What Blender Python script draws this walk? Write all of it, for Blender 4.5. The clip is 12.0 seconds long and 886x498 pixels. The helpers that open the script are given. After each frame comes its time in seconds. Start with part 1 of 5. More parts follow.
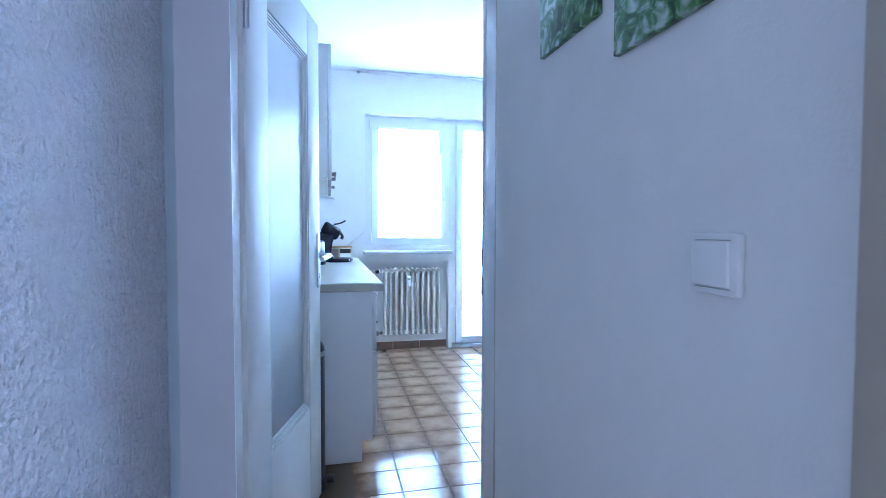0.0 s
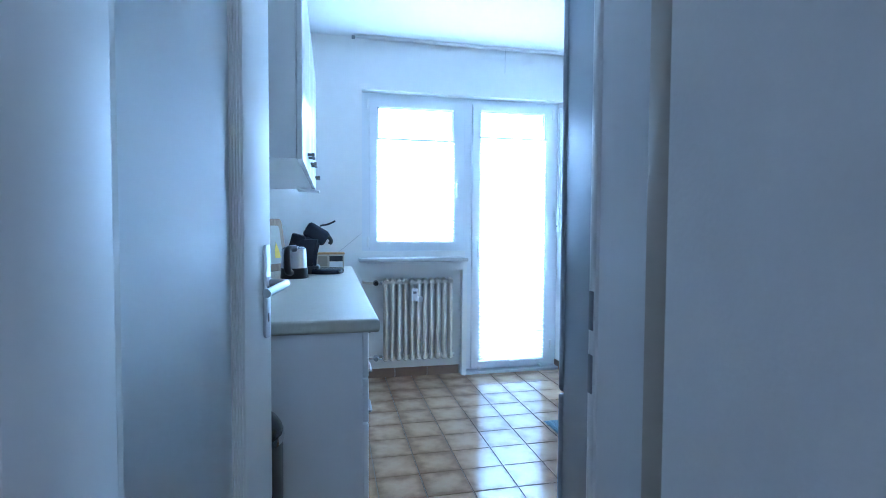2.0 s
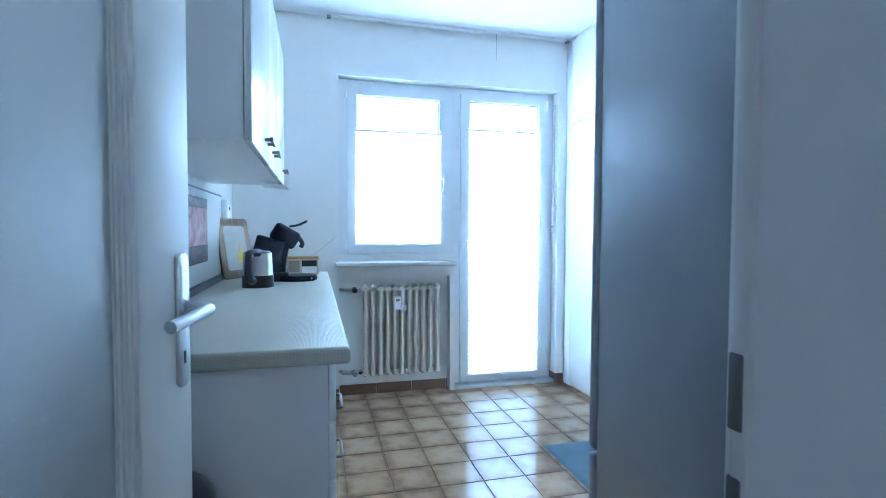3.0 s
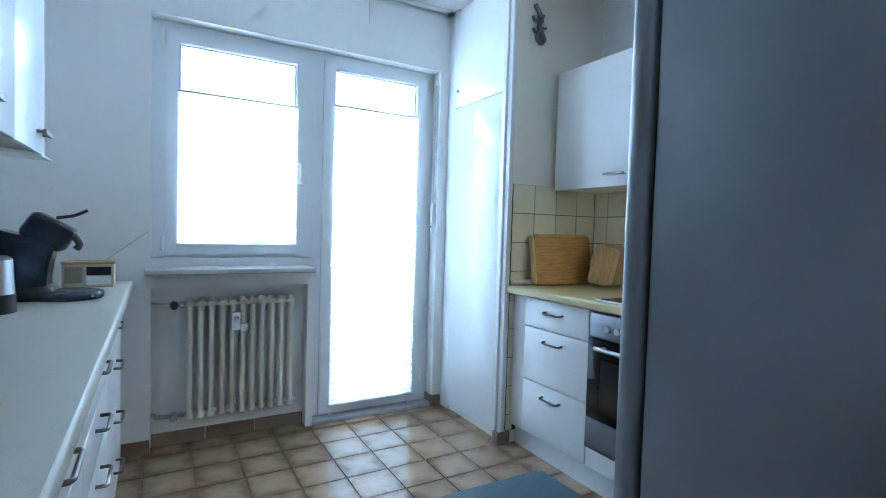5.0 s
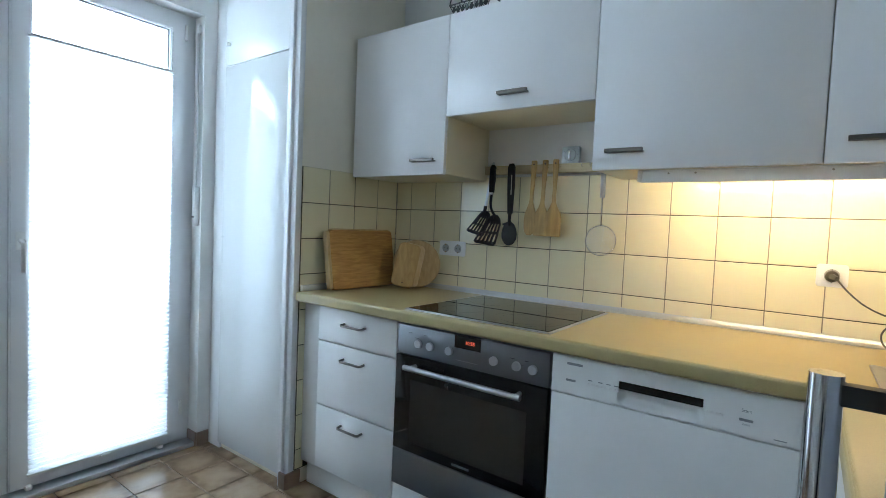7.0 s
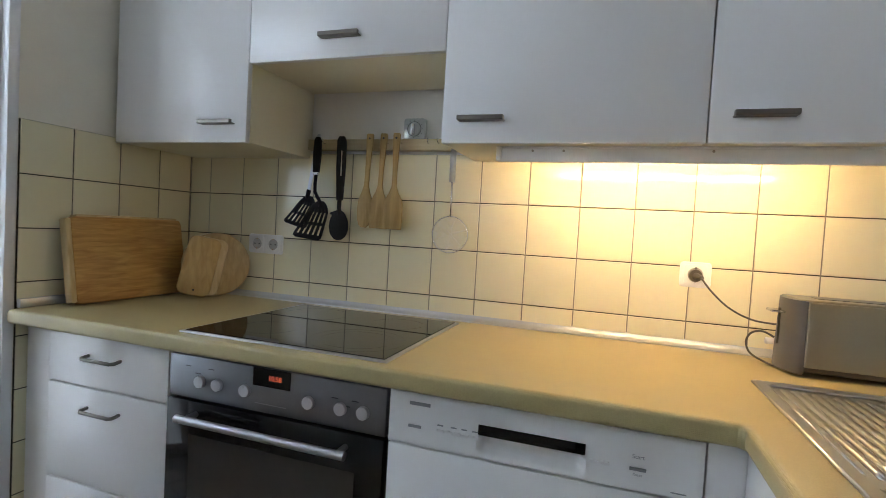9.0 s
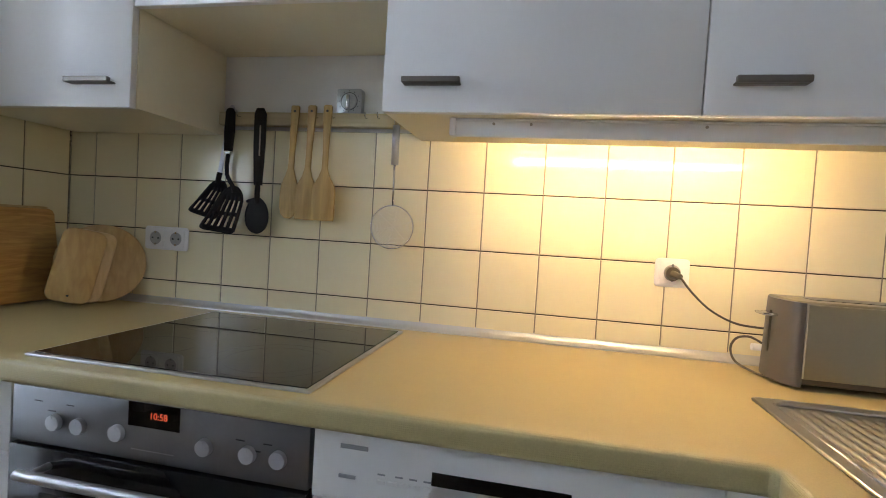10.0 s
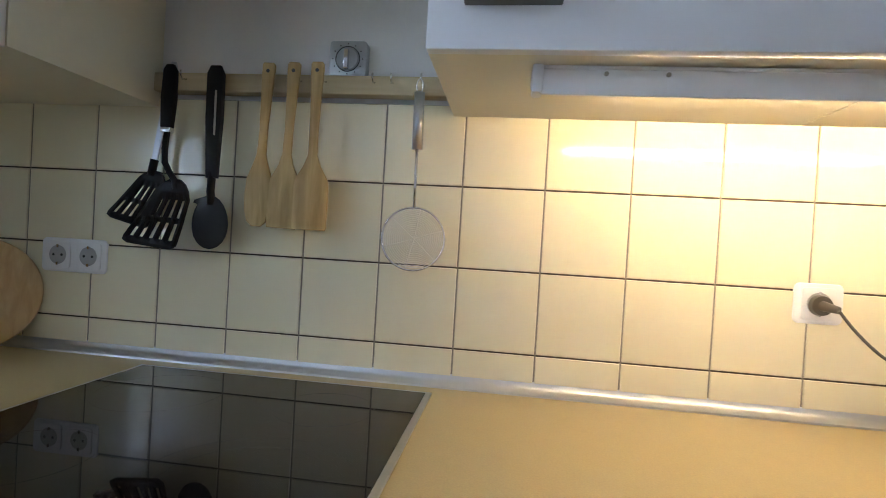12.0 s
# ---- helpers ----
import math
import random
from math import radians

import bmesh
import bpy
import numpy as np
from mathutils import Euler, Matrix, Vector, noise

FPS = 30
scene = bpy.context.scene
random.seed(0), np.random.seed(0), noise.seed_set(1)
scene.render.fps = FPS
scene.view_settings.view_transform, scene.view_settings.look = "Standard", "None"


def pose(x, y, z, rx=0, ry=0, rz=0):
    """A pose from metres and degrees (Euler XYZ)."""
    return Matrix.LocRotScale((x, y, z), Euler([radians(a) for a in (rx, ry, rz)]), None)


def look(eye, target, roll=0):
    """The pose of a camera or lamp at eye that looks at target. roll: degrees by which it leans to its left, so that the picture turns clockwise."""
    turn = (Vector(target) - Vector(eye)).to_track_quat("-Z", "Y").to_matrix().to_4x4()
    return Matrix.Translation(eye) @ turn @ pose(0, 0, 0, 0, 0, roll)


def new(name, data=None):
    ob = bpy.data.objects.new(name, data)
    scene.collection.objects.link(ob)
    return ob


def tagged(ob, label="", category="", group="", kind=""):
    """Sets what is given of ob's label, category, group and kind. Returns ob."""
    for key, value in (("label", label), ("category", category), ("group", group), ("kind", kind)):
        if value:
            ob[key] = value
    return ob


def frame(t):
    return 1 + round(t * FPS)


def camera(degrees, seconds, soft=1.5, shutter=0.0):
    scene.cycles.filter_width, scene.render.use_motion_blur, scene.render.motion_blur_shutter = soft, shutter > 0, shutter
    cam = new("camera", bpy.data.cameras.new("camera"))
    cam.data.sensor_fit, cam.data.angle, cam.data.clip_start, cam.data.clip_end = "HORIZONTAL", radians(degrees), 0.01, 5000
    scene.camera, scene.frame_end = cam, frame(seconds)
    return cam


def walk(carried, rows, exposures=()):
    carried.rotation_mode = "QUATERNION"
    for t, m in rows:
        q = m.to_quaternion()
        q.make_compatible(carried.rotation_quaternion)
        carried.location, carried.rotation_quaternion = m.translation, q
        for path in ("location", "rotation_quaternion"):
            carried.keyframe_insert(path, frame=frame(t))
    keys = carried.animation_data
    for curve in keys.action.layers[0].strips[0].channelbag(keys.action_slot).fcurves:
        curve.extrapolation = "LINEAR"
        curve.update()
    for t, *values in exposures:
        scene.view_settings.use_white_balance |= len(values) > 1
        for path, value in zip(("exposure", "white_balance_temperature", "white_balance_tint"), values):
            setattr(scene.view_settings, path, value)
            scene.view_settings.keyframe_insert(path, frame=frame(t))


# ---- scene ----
cam = camera(83.2, 12.0, 0.85, 0.2)
PATH = [
    (0, (-2.54, -2.611, 1.084), (-2.095, -0.663, 1.009), 0.1),
    (0.5, (-2.535, -2.471, 1.116), (-2.114, -0.517, 1.04), 0.4),
    (1, (-2.521, -2.287, 1.118), (-2.095, -0.334, 1.036), 0.3),
    (1.5, (-2.484, -2.022, 1.131), (-2.052, -0.071, 1.053), 0.2),
    (2, (-2.433, -1.797, 1.111), (-2.0, 0.154, 1.031), 0.3),
    (2.5, (-2.408, -1.632, 1.111), (-1.957, 0.315, 1.034), 0.2),
    (4.5, (-2.229, -1.026, 1.125), (-1.407, 0.795, 1.043), 1.4),
    (5, (-2.198, -0.915, 1.129), (-1.204, 0.819, 1.048), 1.7),
    (5.5, (-2.132, -0.771, 1.122), (-0.998, 0.875, 1.047), 1.9),
    (6, (-2.067, -0.668, 1.099), (-0.763, 0.846, 1.033), 2.3),
    (6.5, (-2.049, -0.575, 1.128), (-0.504, 0.694, 1.055), 2.5),
    (7, (-1.934, -0.565, 1.15), (-0.325, 0.619, 1.056), 2.5),
    (9, (-1.53, -0.401, 1.132), (0.364, 0.239, 1.056), 3.3),
    (9.5, (-1.42, -0.377, 1.119), (0.5, 0.178, 1.046), 3.4),
    (10, (-1.307, -0.323, 1.116), (0.65, 0.085, 1.045), 3.5),
    (10.5, (-1.229, -0.272, 1.119), (0.751, -0.004, 1.052), 3.5),
    (11, (-1.142, -0.219, 1.118), (0.847, -0.012, 1.054), 3.5),
    (11.5, (-1.023, -0.152, 1.13), (0.967, 0.042, 1.066), 3.4),
    (12, (-0.938, -0.089, 1.116), (1.046, 0.164, 1.09), 3.4),
]
EXPOSURES = [(0.0, 0.68, 4900, 17), (1.5, 0.17, 4700, 11), (2.0, 0.08, 4800, 10), (2.5, 0.17, 5000, 8), (4.5, -0.43, 5500, 10), (5.5, -0.53, 5950, 12), (7.0, -0.88, 6600, 13), (9.5, -0.98, 7500, 23), (11.0, -0.98, 7000, 24), (12.0, -1.0, 6450, 22)]
walk(cam, [(t, look(eye, target, roll)) for t, eye, target, roll in PATH], EXPOSURES)

# ---- world and light ----
world = bpy.data.worlds.new("sky_world")
scene.world = world
world.use_nodes = True
wn = world.node_tree
sky = wn.nodes.new("ShaderNodeTexSky")
sky.sky_type, sky.sun_disc = "NISHITA", False
sky.sun_elevation, sky.sun_rotation = radians(40), radians(20)
wn.links.new(sky.outputs[0], wn.nodes["Background"].inputs[0])
wn.nodes["Background"].inputs[1].default_value = 0.12


def area_lamp(name, m, sx, sy, watts, colour):
    la = bpy.data.lights.new(name, "AREA")
    la.shape, la.size, la.size_y, la.energy, la.color = "RECTANGLE", sx, sy, watts, colour
    ob = new(name, la)
    ob.matrix_world = m
    return ob


# daylight in the window's and the balcony door's opening
area_lamp("window_daylight", pose(-1.83, 2.10, 1.50, -90), 0.62, 1.06, 66, (0.57, 0.78, 1.0))
area_lamp("balcony_daylight", pose(-1.07, 2.10, 1.42, -90), 0.56, 1.25, 76, (0.57, 0.78, 1.0))
# hall: unseen daylight at the side opening, fill lamp in an added south doorway
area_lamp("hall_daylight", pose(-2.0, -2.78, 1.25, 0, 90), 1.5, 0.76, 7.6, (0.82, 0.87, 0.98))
area_lamp("hall_south_fill", pose(-2.50, -4.10, 1.02, 90), 0.66, 1.9, 3.0, (0.80, 0.87, 1.0))

# ---- materials ----


def material(name, base, rough=0.5, metal=0.0, grain=0.04, scale=40.0, bump=0.05, vary=0.0, coat=0.0, stain=0.05, relief=0.004, spec=0.5):
    m = bpy.data.materials.new(name)
    m.use_nodes = True
    t = m.node_tree
    b = t.nodes["Principled BSDF"]
    b.inputs["Roughness"].default_value = rough
    b.inputs["Metallic"].default_value = metal
    b.inputs["Coat Weight"].default_value = coat
    b.inputs["Specular IOR Level"].default_value = spec
    co = t.nodes.new("ShaderNodeNewGeometry")
    n1 = t.nodes.new("ShaderNodeTexNoise")
    n1.inputs["Scale"].default_value, n1.inputs["Detail"].default_value = scale, 6
    n2 = t.nodes.new("ShaderNodeTexNoise")
    n2.inputs["Scale"].default_value, n2.inputs["Detail"].default_value = scale * 0.07 + 0.8, 3
    t.links.new(co.outputs["Position"], n1.inputs["Vector"])
    t.links.new(co.outputs["Position"], n2.inputs["Vector"])
    add = t.nodes.new("ShaderNodeMath")
    add.operation = "MULTIPLY_ADD"
    add.inputs[1].default_value = grain * 2
    t.links.new(n1.outputs["Fac"], add.inputs[0])
    add2 = t.nodes.new("ShaderNodeMath")
    add2.operation = "MULTIPLY_ADD"
    add2.inputs[1].default_value = stain * 2
    t.links.new(n2.outputs["Fac"], add2.inputs[0])
    add2.inputs[2].default_value = 1 - grain - stain - vary / 2
    t.links.new(add2.outputs[0], add.inputs[2])
    last = add.outputs[0]
    if vary:
        info = t.nodes.new("ShaderNodeObjectInfo")
        av = t.nodes.new("ShaderNodeMath")
        av.operation = "MULTIPLY_ADD"
        av.inputs[1].default_value = vary
        t.links.new(info.outputs["Random"], av.inputs[0])
        t.links.new(last, av.inputs[2])
        last = av.outputs[0]
    mul = t.nodes.new("ShaderNodeVectorMath")
    mul.operation = "SCALE"
    mul.inputs[0].default_value = base
    t.links.new(last, mul.inputs["Scale"])
    t.links.new(mul.outputs[0], b.inputs["Base Color"])
    if bump:
        bp = t.nodes.new("ShaderNodeBump")
        bp.inputs["Strength"].default_value, bp.inputs["Distance"].default_value = bump, relief
        t.links.new(n1.outputs["Fac"], bp.inputs["Height"])
        t.links.new(bp.outputs[0], b.inputs["Normal"])
    return m


def wood_material(name, dark, light, along="X", rough=0.55, scale=14.0):
    m = material(name, light, rough, scale=60, bump=0.06)
    t = m.node_tree
    b = t.nodes["Principled BSDF"]
    co = t.nodes["Geometry"]
    mp = t.nodes.new("ShaderNodeMapping")
    s = {"X": (0.12, 1, 1), "Y": (1, 0.12, 1), "Z": (1, 1, 0.12)}[along]
    mp.inputs["Scale"].default_value = [v * scale for v in s]
    t.links.new(co.outputs["Position"], mp.inputs["Vector"])
    n = t.nodes.new("ShaderNodeTexNoise")
    n.inputs["Scale"].default_value, n.inputs["Detail"].default_value, n.inputs["Distortion"].default_value = 4.0, 8, 0.6
    t.links.new(mp.outputs[0], n.inputs["Vector"])
    r = t.nodes.new("ShaderNodeValToRGB")
    r.color_ramp.elements[0].position, r.color_ramp.elements[1].position = 0.32, 0.68
    r.color_ramp.elements[0].color, r.color_ramp.elements[1].color = (*dark, 1), (*light, 1)
    t.links.new(n.outputs["Fac"], r.inputs[0])
    t.links.new(r.outputs[0], b.inputs["Base Color"])
    return m


def worktop_material(name, base):
    """Beige laminate with a fine woven grid of about 3 mm."""
    m = material(name, base, 0.36, scale=380, bump=0, grain=0.14, stain=0.04)
    t = m.node_tree
    b, geo = t.nodes["Principled BSDF"], t.nodes["Geometry"]
    sc3 = t.nodes.new("ShaderNodeVectorMath")
    sc3.operation = "SCALE"
    sc3.inputs["Scale"].default_value = 2 * math.pi / 0.0031
    t.links.new(geo.outputs["Position"], sc3.inputs[0])
    si = t.nodes.new("ShaderNodeVectorMath")
    si.operation = "SINE"
    t.links.new(sc3.outputs[0], si.inputs[0])
    sep = t.nodes.new("ShaderNodeSeparateXYZ")
    t.links.new(si.outputs[0], sep.inputs[0])
    x = sep.outputs["X"]
    for k in ("Y", "Z"):
        mxn = t.nodes.new("ShaderNodeMath")
        mxn.operation = "MAXIMUM"
        t.links.new(x, mxn.inputs[0])
        t.links.new(sep.outputs[k], mxn.inputs[1])
        x = mxn.outputs[0]
    bp = t.nodes.new("ShaderNodeBump")
    bp.inputs["Strength"].default_value, bp.inputs["Distance"].default_value = 0.4, 0.0005
    t.links.new(x, bp.inputs["Height"])
    t.links.new(bp.outputs[0], b.inputs["Normal"])
    return m


def floor_tile_material():
    """Glazed tile: tan middle, cloudy brown towards its rim."""
    m = material("brown_mottled_tile", (0.3, 0.2, 0.12), 0.10, scale=26, bump=0.05, spec=0.55)
    t = m.node_tree
    b, geo = t.nodes["Principled BSDF"], t.nodes["Geometry"]
    co = t.nodes.new("ShaderNodeTexCoord")
    sep = t.nodes.new("ShaderNodeSeparateXYZ")
    t.links.new(co.outputs["Object"], sep.inputs[0])
    ends = []
    for k in ("X", "Y"):
        ab = t.nodes.new("ShaderNodeMath")
        ab.operation = "ABSOLUTE"
        t.links.new(sep.outputs[k], ab.inputs[0])
        ends.append(ab)
    mx = t.nodes.new("ShaderNodeMath")
    mx.operation = "SMOOTH_MAX"
    mx.inputs[2].default_value = 0.02
    t.links.new(ends[0].outputs[0], mx.inputs[0])
    t.links.new(ends[1].outputs[0], mx.inputs[1])
    n = t.nodes.new("ShaderNodeTexNoise")
    n.inputs["Scale"].default_value, n.inputs["Detail"].default_value = 17, 7
    t.links.new(geo.outputs["Position"], n.inputs["Vector"])
    info = t.nodes.new("ShaderNodeObjectInfo")
    k1 = t.nodes.new("ShaderNodeMath")
    k1.operation = "MULTIPLY_ADD"
    k1.inputs[1].default_value = 0.12
    t.links.new(n.outputs["Fac"], k1.inputs[0])
    t.links.new(mx.outputs[0], k1.inputs[2])
    k2 = t.nodes.new("ShaderNodeMath")
    k2.operation = "MULTIPLY_ADD"
    k2.inputs[1].default_value = 0.03
    t.links.new(info.outputs["Random"], k2.inputs[0])
    t.links.new(k1.outputs[0], k2.inputs[2])
    r = t.nodes.new("ShaderNodeValToRGB")
    e = r.color_ramp.elements
    e[0].position, e[0].color = 0.085, (0.40, 0.275, 0.17, 1)
    e[1].position, e[1].color = 0.175, (0.20, 0.122, 0.068, 1)
    k = e.new(0.135)
    k.color = (0.32, 0.207, 0.122, 1)
    t.links.new(k2.outputs[0], r.inputs[0])
    t.links.new(r.outputs[0], b.inputs["Base Color"])
    return m


WALL = material("wall_paint", (0.85, 0.84, 0.81), 0.9, scale=180, bump=0.12, grain=0.02, stain=0.03)
CREAMWALL = material("cream_wall_paint", (0.86, 0.81, 0.69), 0.9, scale=180, bump=0.12, grain=0.02, stain=0.03)
CEIL = material("ceiling_paint", (0.85, 0.85, 0.84), 0.9, scale=150, bump=0.08, grain=0.02, stain=0.02)
ROUGHCAST = material("woodchip_wallpaper", (0.87, 0.88, 0.90), 0.85, scale=78, bump=1.0, grain=0.05, stain=0.04, relief=0.055)
GLOSS = material("gloss_white_paint", (0.80, 0.80, 0.78), 0.27, scale=25, bump=0.015, grain=0.01, stain=0.03)
CLOSETGLOSS = material("closet_gloss_enamel", (0.80, 0.81, 0.79), 0.04, scale=9, bump=0.0, grain=0.01, stain=0.02, spec=0.6)
SATIN = material("satin_white_paint", (0.84, 0.84, 0.83), 0.24, scale=60, bump=0.02, grain=0.015, stain=0.03)
LAMINATE = material("white_laminate", (0.84, 0.83, 0.81), 0.28, scale=90, bump=0.015, grain=0.01, stain=0.02)
CARCASS = material("cream_carcass", (0.82, 0.765, 0.60), 0.4, scale=90, bump=0.02, grain=0.02, stain=0.03)
PVC = material("white_pvc", (0.84, 0.85, 0.86), 0.25, scale=60, bump=0.01, grain=0.01, stain=0.02)
TILE = material("cream_glazed_tile", (0.83, 0.765, 0.54), 0.105, scale=14, bump=0.012, grain=0.015, vary=0.04, stain=0.03)
GROUT = material("dark_grout", (0.066, 0.051, 0.027), 0.9, scale=300, bump=0.2, grain=0.1)
FLOORTILE = floor_tile_material()
FLOORGROUT = material("floor_grout", (0.135, 0.105, 0.07), 0.9, scale=200, bump=0.3, grain=0.15)
SKIRT = material("brown_skirting_tile", (0.25, 0.165, 0.115), 0.3, scale=30, bump=0.05, grain=0.15, vary=0.15, stain=0.15)
# same laminate as the grey top, with the lamp's yellow put into its colour
WORKTOP = worktop_material("lamp_warmed_worktop", (0.455, 0.365, 0.175))
GREYTOP = worktop_material("grey_beige_worktop", (0.53, 0.50, 0.41))
STEEL = material("brushed_steel", (0.55, 0.56, 0.58), 0.32, 1.0, scale=120, bump=0.02, grain=0.03)
OVENSTEEL = material("oven_brushed_steel", (0.22, 0.224, 0.236), 0.40, 1.0, scale=150, bump=0.02, grain=0.04)
FRIDGESTEEL = material("grey_steel_paint", (0.27, 0.29, 0.315), 0.30, 0.35, scale=300, bump=0.03, grain=0.03)
KNOB = material("pale_silver_knob", (0.50, 0.51, 0.53), 0.42, 0.45, bump=0)
JAMB = material("gloss_white_enamel", (0.76, 0.76, 0.74), 0.06, scale=25, bump=0.01, grain=0.01, stain=0.03)
CHROME = material("chrome", (0.72, 0.73, 0.75), 0.12, 1.0, scale=60, bump=0, grain=0.02)
DARKMETAL = material("dark_steel_handle", (0.20, 0.18, 0.16), 0.42, 0.85, scale=120, bump=0.02)
BLACKGLASS = material("black_ceramic_glass", (0.008, 0.008, 0.009), 0.025, scale=60, bump=0, grain=0.05, spec=0.36)
UTENSIL = material("matt_black_nylon", (0.011, 0.011, 0.012), 0.5, scale=90, bump=0.03, grain=0.08, spec=0.22)
OVENGLASS = material("black_oven_glass", (0.008, 0.008, 0.009), 0.08, scale=60, bump=0, grain=0.05, spec=0.26)
OVENBAR = material("dull_steel_bar", (0.42, 0.42, 0.425), 0.36, 1.0, scale=150, bump=0.02, grain=0.03)
BLACK = material("black_plastic", (0.018, 0.018, 0.02), 0.32, scale=90, bump=0.03, grain=0.08)
GASKET = material("black_rubber_seal", (0.02, 0.021, 0.024), 0.6, scale=90, bump=0.03)
RADIATOR = material("cream_radiator_enamel", (0.72, 0.675, 0.575), 0.35, scale=50, bump=0.03, grain=0.02, stain=0.05)
WHITEPLASTIC = material("white_plastic", (0.85, 0.85, 0.83), 0.3, scale=60, bump=0.01, grain=0.01)
GREYPLASTIC = material("grey_plastic", (0.30, 0.31, 0.32), 0.4, scale=60, bump=0.02)
ALU = material("aluminium_strip", (0.62, 0.64, 0.66), 0.40, 0.9, scale=80, bump=0.02)
RUG = material("blue_rug_pile", (0.085, 0.125, 0.145), 0.95, scale=240, bump=0.9, grain=0.28, stain=0.12)
BEECH = wood_material("beech_wood", (0.33, 0.20, 0.06), (0.52, 0.345, 0.13), "Z", 0.55)
BAMBOO = wood_material("bamboo_board", (0.42, 0.23, 0.08), (0.56, 0.34, 0.14), "Y", 0.5, 22)
PALEWOOD = wood_material("pale_wood", (0.52, 0.36, 0.17), (0.66, 0.50, 0.28), "Z", 0.55)
RAILWOOD = wood_material("rail_wood", (0.58, 0.47, 0.28), (0.68, 0.57, 0.36), "Y", 0.55)
SILL = material("grey_sill_stone", (0.50, 0.49, 0.48), 0.35, scale=120, bump=0.03, grain=0.12)
BRASSSCREW = material("screw", (0.45, 0.42, 0.36), 0.4, 0.9, bump=0)


def blind_material():
    m = bpy.data.materials.new("white_pleated_fabric")
    m.use_nodes = True
    t = m.node_tree
    t.nodes.remove(t.nodes["Principled BSDF"])
    tr = t.nodes.new("ShaderNodeBsdfTranslucent")
    tr.inputs[0].default_value = (0.86, 0.88, 0.90, 1)
    di = t.nodes.new("ShaderNodeBsdfDiffuse")
    di.inputs[0].default_value = (0.8, 0.8, 0.8, 1)
    mx = t.nodes.new("ShaderNodeMixShader")
    mx.inputs[0].default_value = 0.35
    t.links.new(tr.outputs[0], mx.inputs[1])
    t.links.new(di.outputs[0], mx.inputs[2])
    t.links.new(mx.outputs[0], t.nodes["Material Output"].inputs[0])
    return m


def glass_material(name, tint, rough=0.0, clear=1.0):
    m = bpy.data.materials.new(name)
    m.use_nodes = True
    b = m.node_tree.nodes["Principled BSDF"]
    b.inputs["Base Color"].default_value = (*tint, 1)
    b.inputs["Transmission Weight"].default_value = clear
    b.inputs["Roughness"].default_value = rough
    b.inputs["IOR"].default_value = 1.45
    return m


def glow_material(name, colour, strength):
    m = bpy.data.materials.new(name)
    m.use_nodes = True
    b = m.node_tree.nodes["Principled BSDF"]
    b.inputs["Base Color"].default_value = (*colour, 1)
    b.inputs["Emission Color"].default_value = (*colour, 1)
    b.inputs["Emission Strength"].default_value = strength
    return m


BLIND = blind_material()
GLASS = glass_material("window_glass", (0.96, 0.98, 0.98))
FROST = glass_material("frosted_glass", (0.93, 0.96, 0.97), 0.34, 0.80)
REDLED = glow_material("red_digits", (1.0, 0.12, 0.04), 0.9)
TUBEGLOW = glow_material("warm_tube", (1.0, 0.765, 0.435), 268.0)
CASING = material("beige_casing", (0.46, 0.40, 0.32), 0.40)
GREYFRAME = material("grey_white_frame_face", (0.58, 0.58, 0.61), 0.35, scale=40, bump=0.02, grain=0.015, stain=0.04)
LEAFPAINT = material("old_white_door_paint", (0.83, 0.83, 0.80), 0.46, scale=45, bump=0.03, grain=0.015, stain=0.05)
FRIDGEDOOR = material("pale_steel_door", (0.36, 0.38, 0.41), 0.40, 0.45, scale=300, bump=0.02, grain=0.03)
OUTSIDE = glow_material("bright_outdoors", (0.66, 0.84, 1.0), 12.0)

# ---- mesh helpers ----
BASE = {}


def box(bm, x0, x1, y0, y1, z0, z1, m=None):
    c = ((x0 + x1) / 2, (y0 + y1) / 2, (z0 + z1) / 2)
    mat = Matrix.Translation(c) @ Matrix.Diagonal((abs(x1 - x0), abs(y1 - y0), abs(z1 - z0), 1))
    return bmesh.ops.create_cube(bm, size=1, matrix=(m @ mat) if m else mat)["verts"]


def rbox(x0, x1, y0, y1, z0, z1, r=0.003, seg=2, m=None):
    bm = bmesh.new()
    box(bm, x0, x1, y0, y1, z0, z1)
    bmesh.ops.bevel(bm, geom=bm.edges[:], offset=r, segments=seg, affect="EDGES", profile=0.5)
    if m:
        bmesh.ops.transform(bm, matrix=m, verts=bm.verts)
    return bm


def boxes(*rows, m=None):
    bm = bmesh.new()
    for r in rows:
        box(bm, *r, m=m)
    return bm


def tube(bm, a, b, r, r2=None, n=12, ends=True):
    a, b = Vector(a), Vector(b)
    d = b - a
    m = Matrix.Translation((a + b) / 2) @ d.to_track_quat("Z", "Y").to_matrix().to_4x4()
    bmesh.ops.create_cone(bm, cap_ends=ends, segments=n, radius1=r, radius2=r if r2 is None else r2, depth=d.length, matrix=m)
    return bm


def tubed(a, b, r, r2=None, n=16):
    return tube(bmesh.new(), a, b, r, r2, n)


